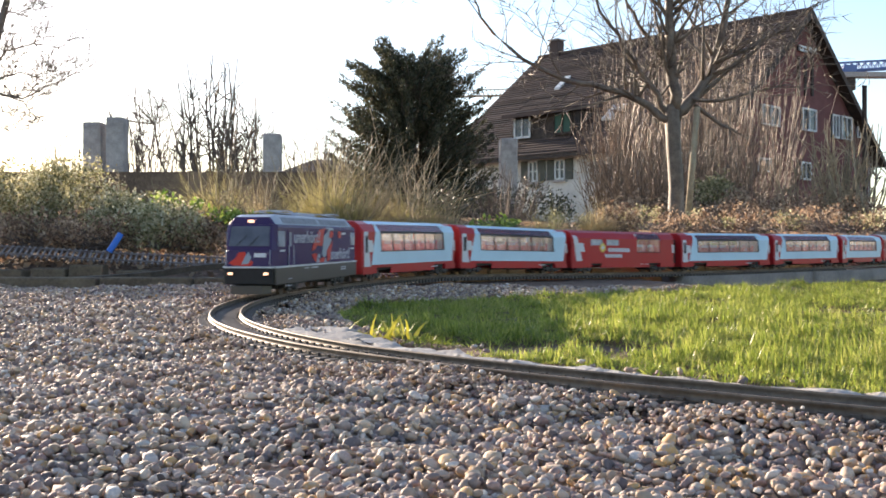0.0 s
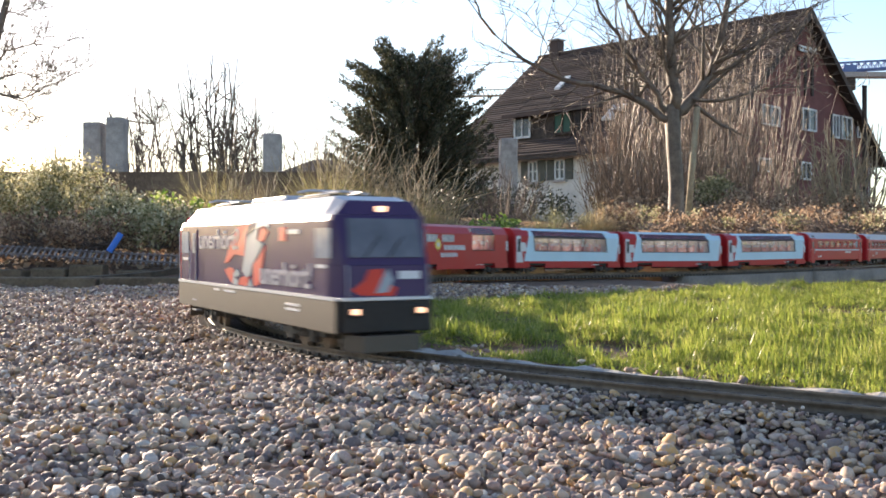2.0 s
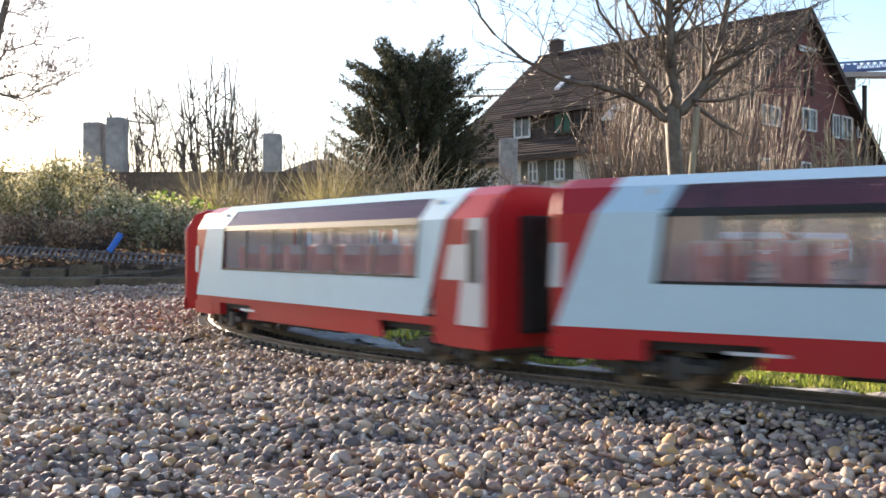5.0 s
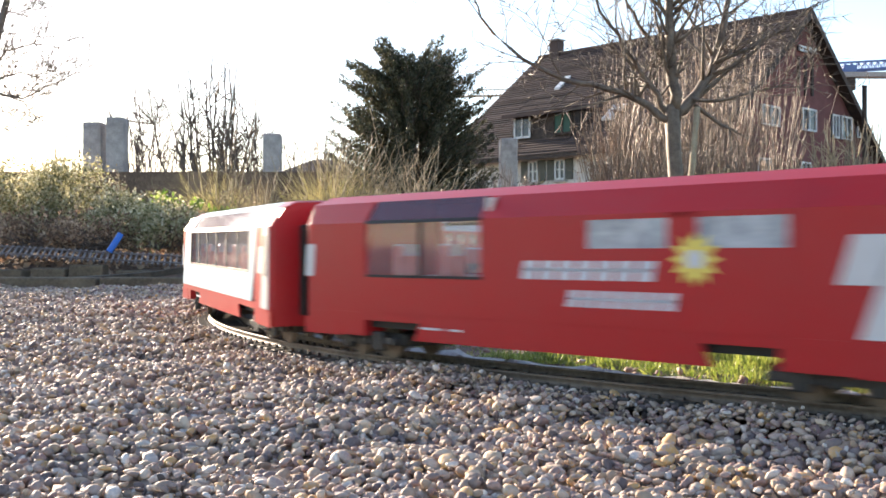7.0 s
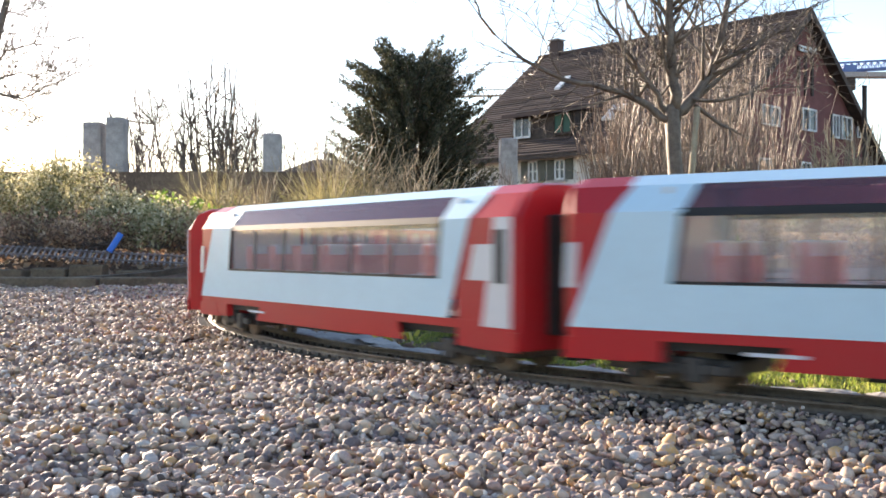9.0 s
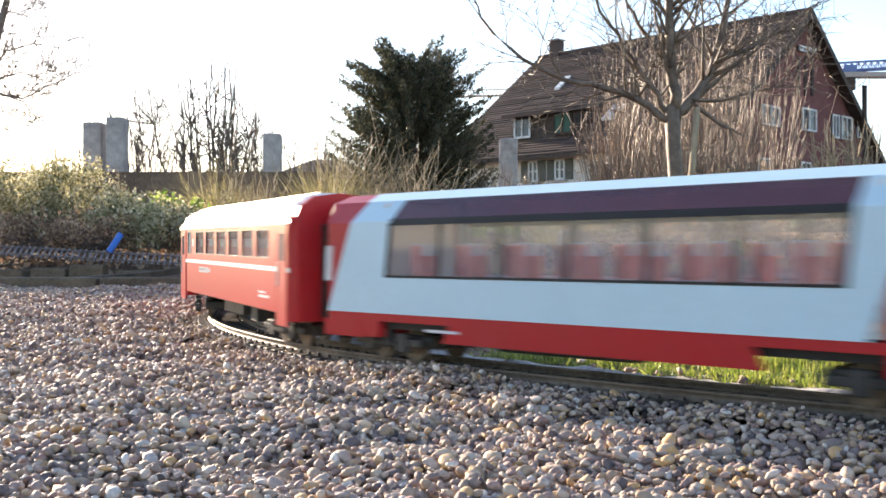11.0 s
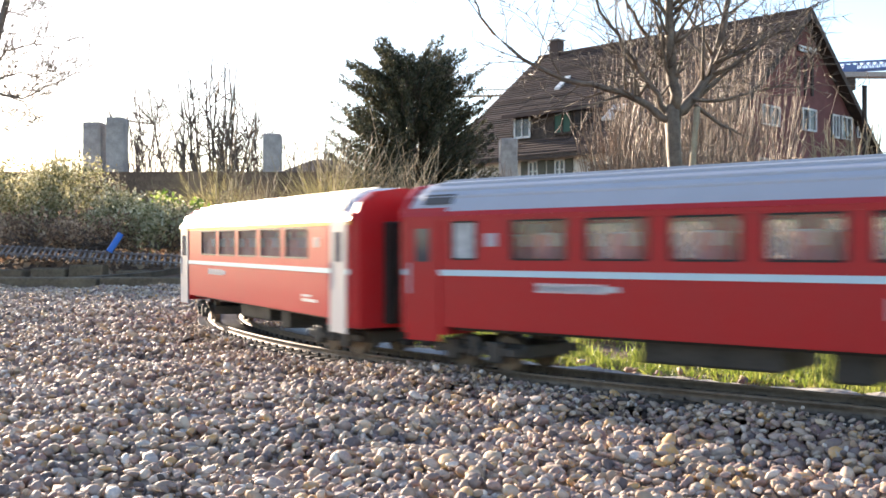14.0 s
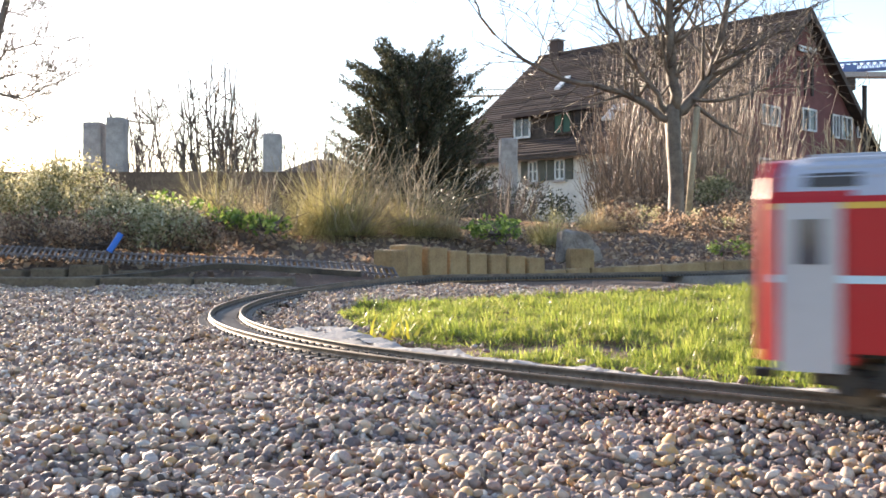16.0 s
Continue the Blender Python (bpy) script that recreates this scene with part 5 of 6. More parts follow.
def build_bank_plants():
    g = "shrubs covering the bank"
    for px, d, w, top, low, n, mat, lab in (
            (20, 3.7, 160, 284, 445, 3600, "hedge_leaf", "dense evergreen shrub with small pale-edged leaves"), (120, 3.9, 150, 280, 440, 3600, "hedge_leaf", "dense evergreen shrub with small pale-edged leaves"),
            (60, 3.35, 150, 385, 452, 1500, "brown_leaf", "low brown-leaved ground cover"), (170, 3.4, 130, 370, 450, 1500, "brown_leaf", "low brown-leaved ground cover"),
            (290, 3.5, 130, 350, 452, 2300, "hedge_leaf", "low green shrub at the bank's foot"), (215, 3.7, 90, 345, 440, 1300, "hedge_leaf", "low green shrub at the bank's foot"), (350, 3.6, 90, 380, 452, 1300, "brown_leaf", "low brown-leaved ground cover"),
            (-60, 3.6, 170, 288, 450, 2600, "hedge_leaf", "dense evergreen shrub with small pale-edged leaves"), (300, 4.0, 90, 350, 390, 500, "fresh_leaf", "fresh green leafy ground cover"),
            (400, 4.2, 90, 376, 398, 350, "fresh_leaf", "fresh green leafy ground cover"), (875, 4.6, 90, 388, 420, 450, "fresh_leaf", "fresh green leafy ground cover"), (470, 4.0, 60, 385, 410, 200, "fresh_leaf", "fresh green leafy ground cover"),
            (1290, 4.9, 40, 425, 450, 150, "fresh_leaf", "fresh green leafy ground cover"), (880, 4.3, 70, 398, 418, 250, "fresh_leaf", "fresh green leafy ground cover")):
        a, b = spot(px, top, d), spot(px, low, d)
        hz = (a.z - b.z)
        shrub(lab, (a.x, d, b.z + hz * 0.32), (w / F * d * 0.56, 0.22, hz * 0.66), int(n * 1.35), 0.026 if mat == "fresh_leaf" else 0.0155, M[mat], g, 50)
    for k in range(15):
        px = 1010 + 42 * k
        d = 6.6 + 0.5 * math.sin(k * 2.1)
        a, b = spot(px, 372 + 8 * math.sin(k * 1.7), d), spot(px, 412, d)
        hz = a.z - b.z
        shrub("dry low ground cover with browning leaves", (a.x, d, b.z + hz * 0.3), (70 / F * d * 0.6, 0.35, hz * 0.7), 480, 0.022, M["brown_leaf"] if k % 3 else M["hedge_leaf"], "ground cover on the bank", 40)
    # dry perennial stalks with seed heads before the posts
    for px, py in ((165, 300), (182, 318), (208, 300), (215, 330), (396, 345)):
        t = empty("dry_perennial", "dry grey perennial stalk with curled seed heads", "plant", "dry perennials")
        d = 4.1
        a, b = spot(px, py, d), spot(px + 4, 380, d)
        n = 90
        u = rng.random(n)
        p = np.array(a)[None] * u[:, None] + np.array(b)[None] * (1 - u[:, None]) + rng.normal(0, 0.012, (n, 3))
        ob = new("seed_head", leaf_mesh("seed_head", p, rng.normal(0, 0.008, (n, 3)), np.full(n, 0.010), M["stalk"], 0.003))
        ob.parent = t
        tagged(ob, kind="stuff")
        me, _ = stems_mesh("stem", np.array([b]), np.array([a]), np.array([0.003]), np.array([0.0015]), M["stalk"])
        ob = new("stem", me)
        ob.parent = t
    # ornamental grass clumps
    for px, d, w, base, h, n, stalks, tall, mat in ((385, 4.5, 130, 382, 80, 900, 26, 120, "straw_green"), (590, 4.4, 190, 412, 92, 2000, 110, 215, "straw_green"), (735, 4.6, 120, 402, 60, 700, 60, 160, "straw_green"), (790, 4.7, 80, 404, 50, 400, 16, 90, "straw"),
                                                    (970, 5.0, 90, 412, 55, 600, 10, 70, "straw_green"), (460, 5.2, 90, 378, 60, 500, 16, 90, "straw"), (1060, 6.0, 80, 398, 50, 400, 10, 60, "straw"), (690, 5.0, 90, 395, 60, 450, 50, 130, "straw")):
        t = empty("grass_clump", "golden dry ornamental grass clump with tall stalks", "ornamental grass", "ornamental grasses on the bank")
        b = spot(px, base, d)
        wid = w / F * d
        n = int(n * 2.2)
        root = np.stack([b.x + rng.normal(0, wid * 0.13, n), d + rng.normal(0, wid * 0.13, n), ground_z(b.x, d) + np.zeros(n) - 0.01], -1)
        head = np.arctan2(root[:, 1] - d, root[:, 0] - b.x) + rng.normal(0, 0.6, n)
        ob = new("blade", blade_mesh("blade", root, rng.uniform(0.35, 1.3, n) * h / F * d * 1.4, np.abs(rng.normal(0.66, 0.34, n)), head, rng.uniform(0.0013, 0.0026, n), M[mat], segs=6, droop=1.6))
        ob.parent = t
        tagged(ob, kind="stuff")
        s0 = np.stack([b.x + rng.normal(0, wid * 0.18, stalks), d + rng.normal(0, 0.08, stalks), np.full(stalks, b.z)], -1)
        ln = rng.uniform(0.5, 1.0, stalks) * tall / F * d
        ang = rng.normal(0.25, 0.5, stalks)
        s1 = s0 + np.stack([np.sin(ang) * ln, rng.normal(0, 0.1, stalks), np.cos(ang) * ln], -1)
        me, c = stems_mesh("stalk", s0, s1, np.full(stalks, 0.0028), np.full(stalks, 0.0014), M["stalk"], 0.12)
        ob = new("stalk", me)
        ob.parent = t
        tagged(ob, "pale dry bent stalks", kind="stuff")
    # fallen leaves and bark crumbs on the bare bank
    n = 26000
    x, y = rng.uniform(-2.2, 3.4, n), rng.uniform(3.0, 7.5, n)
    keep = (y > bank_foot(x) + 0.12) & (abs(x) < 0.4425 * y + 0.1)
    x, y = x[keep], y[keep]
    m = len(x)
    p = np.stack([x, y, ground_z(x, y) + 0.002], -1)
    al = rng.normal(size=(m, 3)) * np.array([1, 1, 0.45])
    al *= (rng.uniform(0.012, 0.038, m) / np.linalg.norm(al, axis=1))[:, None]
    tagged(new("leaf_litter", leaf_mesh("leaf_litter", p, al, np.linalg.norm(al, axis=1) * 0.6, M["brown_leaf"], 0.004)), "brown fallen leaves and bark crumbs on the soil", "leaf litter", kind="stuff")


rng = np.random.default_rng(23)
build_bank_plants()


M["wall_wood"] = surface("wall_wood", (0.09, 0.056, 0.037), (0.27, 0.18, 0.12), rough=0.85, scale=5, detail=70, bump=0.4, depth=0.004)


def build_posts():
    for k, (x0, x1, top, low, d) in enumerate(((152, 185, 218, 345, 7.7), (192, 223, 209, 345, 7.6), (467, 498, 238, 345, 7.65), (884, 914, 246, 345, 13.2))):
        w = (x1 - x0) / F * d
        a = spot((x0 + x1) / 2, top, d)
        z0 = bank_z(a.x, d) - 0.05
        set_block("granite_post", (w, w, a.z - z0), (a.x, d, z0), 3 * k - 4, 200 + k, M["granite"], "squared grey granite post standing on the bank", "stone post", "granite posts", wob=0.02)
    wall = empty("timber_wall", "dark brown timber retaining wall behind the bank", "retaining wall")
    d = 7.4
    for k in range(6):
        z = bank_z(-1.5, d) - 0.05 + 0.062 * k
        n = part("plank", rough_block(2.75, 0.05, 0.066, 300 + k, 0.05, 3), M["wall_wood"], wall)
        n.matrix_basis = pose(-2.15 + 0.03 * (k % 2), d, z, 0, 0, 0)


rng = np.random.default_rng(24)
build_posts()


# ---- trees ----
def grow(bm, p, d, length, r, level, spread=0.55, up=0.12, kids=4):
    """A crooked limb with side shoots, each thinner than its parent."""
    n = 4 if level > 1 else 3
    pts, rad = [p], [r]
    for k in range(n):
        d = (d + Vector((rng.normal(0, 0.14), rng.normal(0, 0.14), rng.normal(0, 0.10) + up * 0.5))).normalized()
        p = p + d * (length / n)
        pts.append(p)
        rad.append(r * (1 - 0.75 * (k + 1) / n))
    tube(bm, pts, rad, 6 if r > 0.012 else (4 if r > 0.004 else 3))
    if level > 0:
        for k in range(kids):
            u = rng.uniform(0.25, 1.0)
            i = min(int(u * n), n - 1)
            q = pts[i].lerp(pts[i + 1], u * n - i)
            a = Vector((rng.normal(), rng.normal() * 0.7, rng.normal() * 0.8)).normalized()
            grow(bm, q, (d + a * spread * 1.7).normalized(), length * rng.uniform(0.35, 0.62), max(r * (1 - u * 0.7) * 0.5, 0.0042), level - 1, spread, up, kids)


def limb(bm, pts, r0, r1, kids, length, level=1, spread=0.6):
    raw = [Vector(p) for p in pts]
    pts = [raw[0]]
    for a, b in zip(raw, raw[1:]):
        for u in (0.34, 0.67):
            pts.append(a.lerp(b, u) + Vector(rng.normal(0, 0.035, 3)) * (b - a).length)
        pts.append(b)
    tube(bm, pts, [r0 + (r1 - r0) * k / (len(pts) - 1) for k in range(len(pts))], 8)
    for k in range(kids):
        u = rng.uniform(0.12, 1.0) * (len(pts) - 1)
        i = min(int(u), len(pts) - 2)
        q = pts[i].lerp(pts[i + 1], u - i)
        d = (pts[i + 1] - pts[i]).normalized()
        a = Vector((rng.normal(), rng.normal() * 0.7, rng.normal() * 0.7 + 0.3)).normalized()
        r = (r0 + (r1 - r0) * u / (len(pts) - 1)) * 0.42
        grow(bm, q, (d + a * 1.1).normalized(), length * rng.uniform(0.5, 1.1), max(r, 0.0045), level, spread)


def build_trees():
    d = 10.0
    t = empty("fruit_tree", "bare fruit tree with crooked spreading limbs", "tree")

    def P(px, py, dd=0.0):
        v = spot(px, py, d + dd)
        return v
    bm = bmesh.new()
    base = P(1196, 400)
    base.z = bank_z(base.x, d) - 0.05
    tube(bm, [base, base + Vector((0, 0, 0.08)), P(1197, 330), P(1192, 260), P(1190, 205), P(1190, 185)], [0.098, 0.082, 0.074, 0.072, 0.078, 0.066], 12)
    part("trunk", bm, M["bark"], t, "grey-brown bark trunk", True)
    for pts, r0, r1, kids in ((((1188, 215), (1130, 178), (1075, 158), (1000, 142), (925, 105), (850, 30), (830, -20)), 0.040, 0.006, 16),
                              (((1192, 200), (1188, 120), (1185, 60), (1186, -30), (1182, -110)), 0.062, 0.030, 14),
                              (((1198, 208), (1235, 165), (1262, 118), (1282, 50), (1292, -40)), 0.060, 0.024, 14),
                              (((1186, 205), (1150, 150), (1120, 105), (1080, 45), (1040, -30)), 0.034, 0.010, 12),
                              (((1225, 175), (1280, 178), (1340, 160), (1400, 150)), 0.020, 0.004, 9),
                              (((1265, 112), (1330, 85), (1390, 50), (1450, 5)), 0.024, 0.006, 10),
                              (((1186, 110), (1140, 60), (1110, 10), (1090, -50)), 0.024, 0.008, 9),
                              (((1190, 90), (1230, 40), (1250, -30)), 0.020, 0.008, 8)):
        bm = bmesh.new()
        off = rng.uniform(-0.5, 0.5)
        limb(bm, [P(x, y, off * k / len(pts)) for k, (x, y) in enumerate(pts)], r0, r1, int(kids * 1.4), 0.95, 2)
        part("limb", bm, M["bark"], t, "crooked bare limb with twigs", True)
    bm = bmesh.new()
    a, b = spot(1216, 400, 9.75), spot(1234, 190, 9.75)
    a.z = bank_z(a.x, 9.75) - 0.05
    tube(bm, [a, a.lerp(b, 0.5), b], [0.034, 0.032, 0.028], 10)
    tagged(part("tree_stake", bm, M["stalk"], None, "", True), "pale round wooden stake beside the fruit tree", "stake")
    # bare tree reaching in at the edge
    d = 12.0
    t = empty("bare_tree", "bare old tree with fine hanging twigs", "tree")
    bm = bmesh.new()
    tube(bm, [(spot(-80, 420, d).x, d, 0.2), P(-60, 250), P(-20, 120), P(10, 10), P(30, -80)], [0.16, 0.12, 0.06, 0.04, 0.02], 8)
    part("trunk", bm, M["bark"], t, "", True)
    for pts in (((-20, 140), (10, 90), (60, 78), (105, 85)), ((-60, 190), (-10, 165), (40, 180), (60, 205)), ((-5, 165), (40, 175), (90, 150), (135, 128)), ((5, 40), (12, 20), (40, 28)), ((-30, 150), (0, 140), (35, 128), (75, 140)), ((-60, 230), (-10, 220), (20, 235))):
        bm = bmesh.new()
        limb(bm, [P(x, y) for x, y in pts], 0.018, 0.004, 18, 0.5, 2)
        part("limb", bm, M["bark"], t, "", True)


rng = np.random.default_rng(25)
build_trees()


def stem_shrub(label, px0, px1, base, top, d, n, r, material, group, lean=0.25, side=4, category="bare shrub"):
    """Upright leafless stems fanning from the ground, with side twigs."""
    t = empty("bare_shrub", label, category, group)
    a, b = spot(px0, base, d), spot(px1, base, d)
    w = b.x - a.x
    u = rng.random(n)
    s0 = np.stack([a.x + w * (0.18 + 0.64 * u), d + rng.normal(0, 0.5 * d / 14, n), np.full(n, min(a.z, bank_z(a.x, d)) - 0.05)], -1)
    ht = (a.z - s0[:, 2] + (base - top) / F * d) * (0.45 + 0.6 * rng.random(n) ** 0.7) * (0.75 + 0.35 * np.sin(np.pi * u))
    s1 = s0 + np.stack([(u - 0.5) * w * lean * 2 + rng.normal(0, 0.07, n) * ht, rng.normal(0, 0.10, n) * ht, ht], -1)
    me, c = stems_mesh("stem", s0, s1, np.full(n, r), np.full(n, r * 0.35), material, 0.03)
    ob = new("stem", me)
    ob.parent = t
    tagged(ob, kind="stuff")
    k = n * side
    pick = rng.integers(0, n, k)
    lv = rng.integers(1, 4, k)
    q0 = c[pick, lv]
    q1 = q0 + np.stack([rng.normal(0, 0.13, k), rng.normal(0, 0.10, k), np.abs(rng.normal(0.18, 0.12, k))], -1) * (ht[pick] * 0.8)[:, None]
    me, _ = stems_mesh("twig", q0, q1, np.full(k, r * 0.55), np.full(k, r * 0.2), material, 0.05, segs=3)
    ob = new("twig", me)
    ob.parent = t
    tagged(ob, kind="stuff")
    return t


def build_bare_shrubs():
    g = "bare shrubs behind the garden"
    for px0, px1, base, top, d, n, lean in ((1040, 1200, 372, 120, 15.5, 150, 0.30), (1140, 1330, 372, 60, 15, 210, 0.15), (1250, 1410, 372, 100, 15.8, 130, 0.30), (1045, 1160, 372, 170, 14.5, 80, 0.35)):
        stem_shrub("tall shrub of upright leafless brown stems", px0, px1, base, top, d, n, 0.0088, M["red_twig"], g, lean, 3)
    stem_shrub("dense brown leafless undergrowth", 1040, 1350, 385, 250, 14.0, 360, 0.007, M["red_twig"], g, 0.2, 4)
    stem_shrub("rounded bare shrub with pale stems", 1425, 1540, 375, 222, 12.5, 70, 0.016, M["stalk"], g, 0.5, 4)
    stem_shrub("dark bare shrub with few thick stems", 325, 420, 310, 100, 9.0, 30, 0.015, M["bark"], g, 0.5, 9)
    stem_shrub("thin leafless hedge against the sky", 190, 330, 310, 135, 10.0, 80, 0.006, M["twig"], g, 0.25, 8)
    stem_shrub("thin leafless hedge against the sky", 390, 490, 310, 165, 9.5, 55, 0.006, M["twig"], g, 0.3, 8)
    stem_shrub("thin leafless hedge against the sky", 490, 620, 310, 215, 11.0, 90, 0.006, M["twig"], g, 0.25, 5)
    stem_shrub("thin leafless hedge against the sky", 60, 170, 310, 235, 8.5, 40, 0.006, M["twig"], g, 0.3, 4)
    stem_shrub("tangled bare twigs below the house", 840, 940, 372, 310, 11.0, 80, 0.007, M["twig"], g, 0.4, 5)
    # dark compost heap and clipped hedge behind the tree
    for px, d, w, top, low, lab, mat in ((1170, 11.5, 170, 345, 385, "dark heap of old garden cuttings", "brown_leaf"), (1310, 11.2, 140, 340, 385, "dark heap of old garden cuttings", "brown_leaf"), (930, 12.0, 170, 330, 378, "dark low hedge below the house", "needle"), (830, 12.5, 120, 318, 378, "dark low hedge below the house", "needle"),
                                         (1265, 12.5, 60, 310, 350, "green leafy shrub among bare stems", "hedge_leaf"), (1460, 11.8, 200, 345, 385, "dark heap of old garden cuttings", "brown_leaf")):
        a, b = spot(px, top, d), spot(px, low, d)
        shrub(lab, (a.x, d, b.z), (w / F * d * 0.55, 0.5, a.z - b.z), 1500, 0.045, M[mat], "", 60)


rng = np.random.default_rng(26)
build_bare_shrubs()


def build_conifer():
    t = empty("yew_tree", "dark green bushy yew tree", "tree")
    d = 16.0
    foot = spot(725, 350, d)
    foot.z = 0.25
    top = spot(735, 104, d).z
    bm = bmesh.new()
    tube(bm, [foot, foot + Vector((0.03, 0, 1.2)), foot + Vector((0.05, 0, top - 0.9))], [0.14, 0.10, 0.03], 8)
    part("trunk", bm, M["bark"], t, "", True)
    tips, roots = [], []
    for k in range(520):
        h = rng.uniform(0.10, 1.0)
        z = 0.25 + (top - 0.25) * h
        prof = np.interp(h, [0, 0.15, 0.45, 0.75, 0.92, 1.0], [1.05, 1.18, 1.16, 1.02, 0.84, 0.55])
        a = rng.uniform(0, 6.28)
        r = prof * (0.45 + 0.72 * rng.random() ** 0.8) * 1.08
        tips.append((foot.x + math.cos(a) * r + 0.05, d + math.sin(a) * r, z + rng.uniform(-0.05, 0.30)))
        roots.append((foot.x + 0.03 + math.cos(a) * r * 0.12, d + math.sin(a) * r * 0.12, z - 0.45 * r))
    tips, roots = np.array(tips), np.array(roots)
    me, c = stems_mesh("branch", roots, tips, np.full(len(tips), 0.018), np.full(len(tips), 0.004), M["bark"], 0.04)
    ob = new("branch", me)
    ob.parent = t
    tagged(ob, kind="stuff")
    n = 105000
    pick = rng.integers(0, len(tips), n)
    u = rng.uniform(0.25, 1.04, n) ** 0.7
    p = roots[pick] + (tips - roots)[pick] * u[:, None] + rng.normal(0, 1, (n, 3)) * (0.018 + 0.065 * (1.05 - u))[:, None]
    dirn = (tips - roots)[pick]
    dirn = dirn / np.linalg.norm(dirn, axis=1, keepdims=True) + rng.normal(0, 0.6, (n, 3)) + np.array([0, 0, 0.25])
    dirn *= (rng.uniform(0.035, 0.085, n) / np.linalg.norm(dirn, axis=1))[:, None]
    ob = new("crown", leaf_mesh("crown", p, dirn, np.full(n, 0.019), M["needle"], 0.003))
    ob.parent = t
    tagged(ob, "ragged dark evergreen crown", kind="stuff")


rng = np.random.default_rng(27)
build_conifer()


# ---- house behind the garden ----
M["roof_tile"] = surface("roof_tile", (0.040, 0.026, 0.023), (0.098, 0.063, 0.051), rough=0.8, scale=1.5, detail=14, bump=0.4, depth=0.02, island=0.5)
M["brick_wall"] = surface("brick_wall", (0.12, 0.045, 0.042), (0.21, 0.080, 0.070), rough=0.9, scale=1.2, detail=16, bump=0.3, depth=0.01)
M["plaster"] = surface("white_plaster", (0.52, 0.49, 0.43), (0.72, 0.69, 0.62), rough=0.9, scale=1.0, detail=14, bump=0.15, depth=0.01)
M["dark_wood"] = surface("dark_wood", (0.028, 0.02, 0.016), (0.085, 0.06, 0.045), rough=0.8, scale=4, detail=30, bump=0.2, depth=0.01)
M["shutter"] = surface("shutter", (0.05, 0.055, 0.045), (0.11, 0.115, 0.09), rough=0.7, scale=5, detail=30, bump=0.1, depth=0.01)
M["white_frame"] = paint("window_white", (0.72, 0.72, 0.70), rough=0.5)
M["pane"] = surface("window_pane", (0.03, 0.035, 0.04), (0.07, 0.08, 0.09), rough=0.04, scale=1, detail=4, bump=0)
M["green_blind"] = paint("green_blind", (0.05, 0.12, 0.085), rough=0.7)
M["crane_blue"] = paint("crane_blue", (0.13, 0.20, 0.40), rough=0.5)
M["crane_tan"] = paint("crane_tan", (0.45, 0.36, 0.26), rough=0.5)


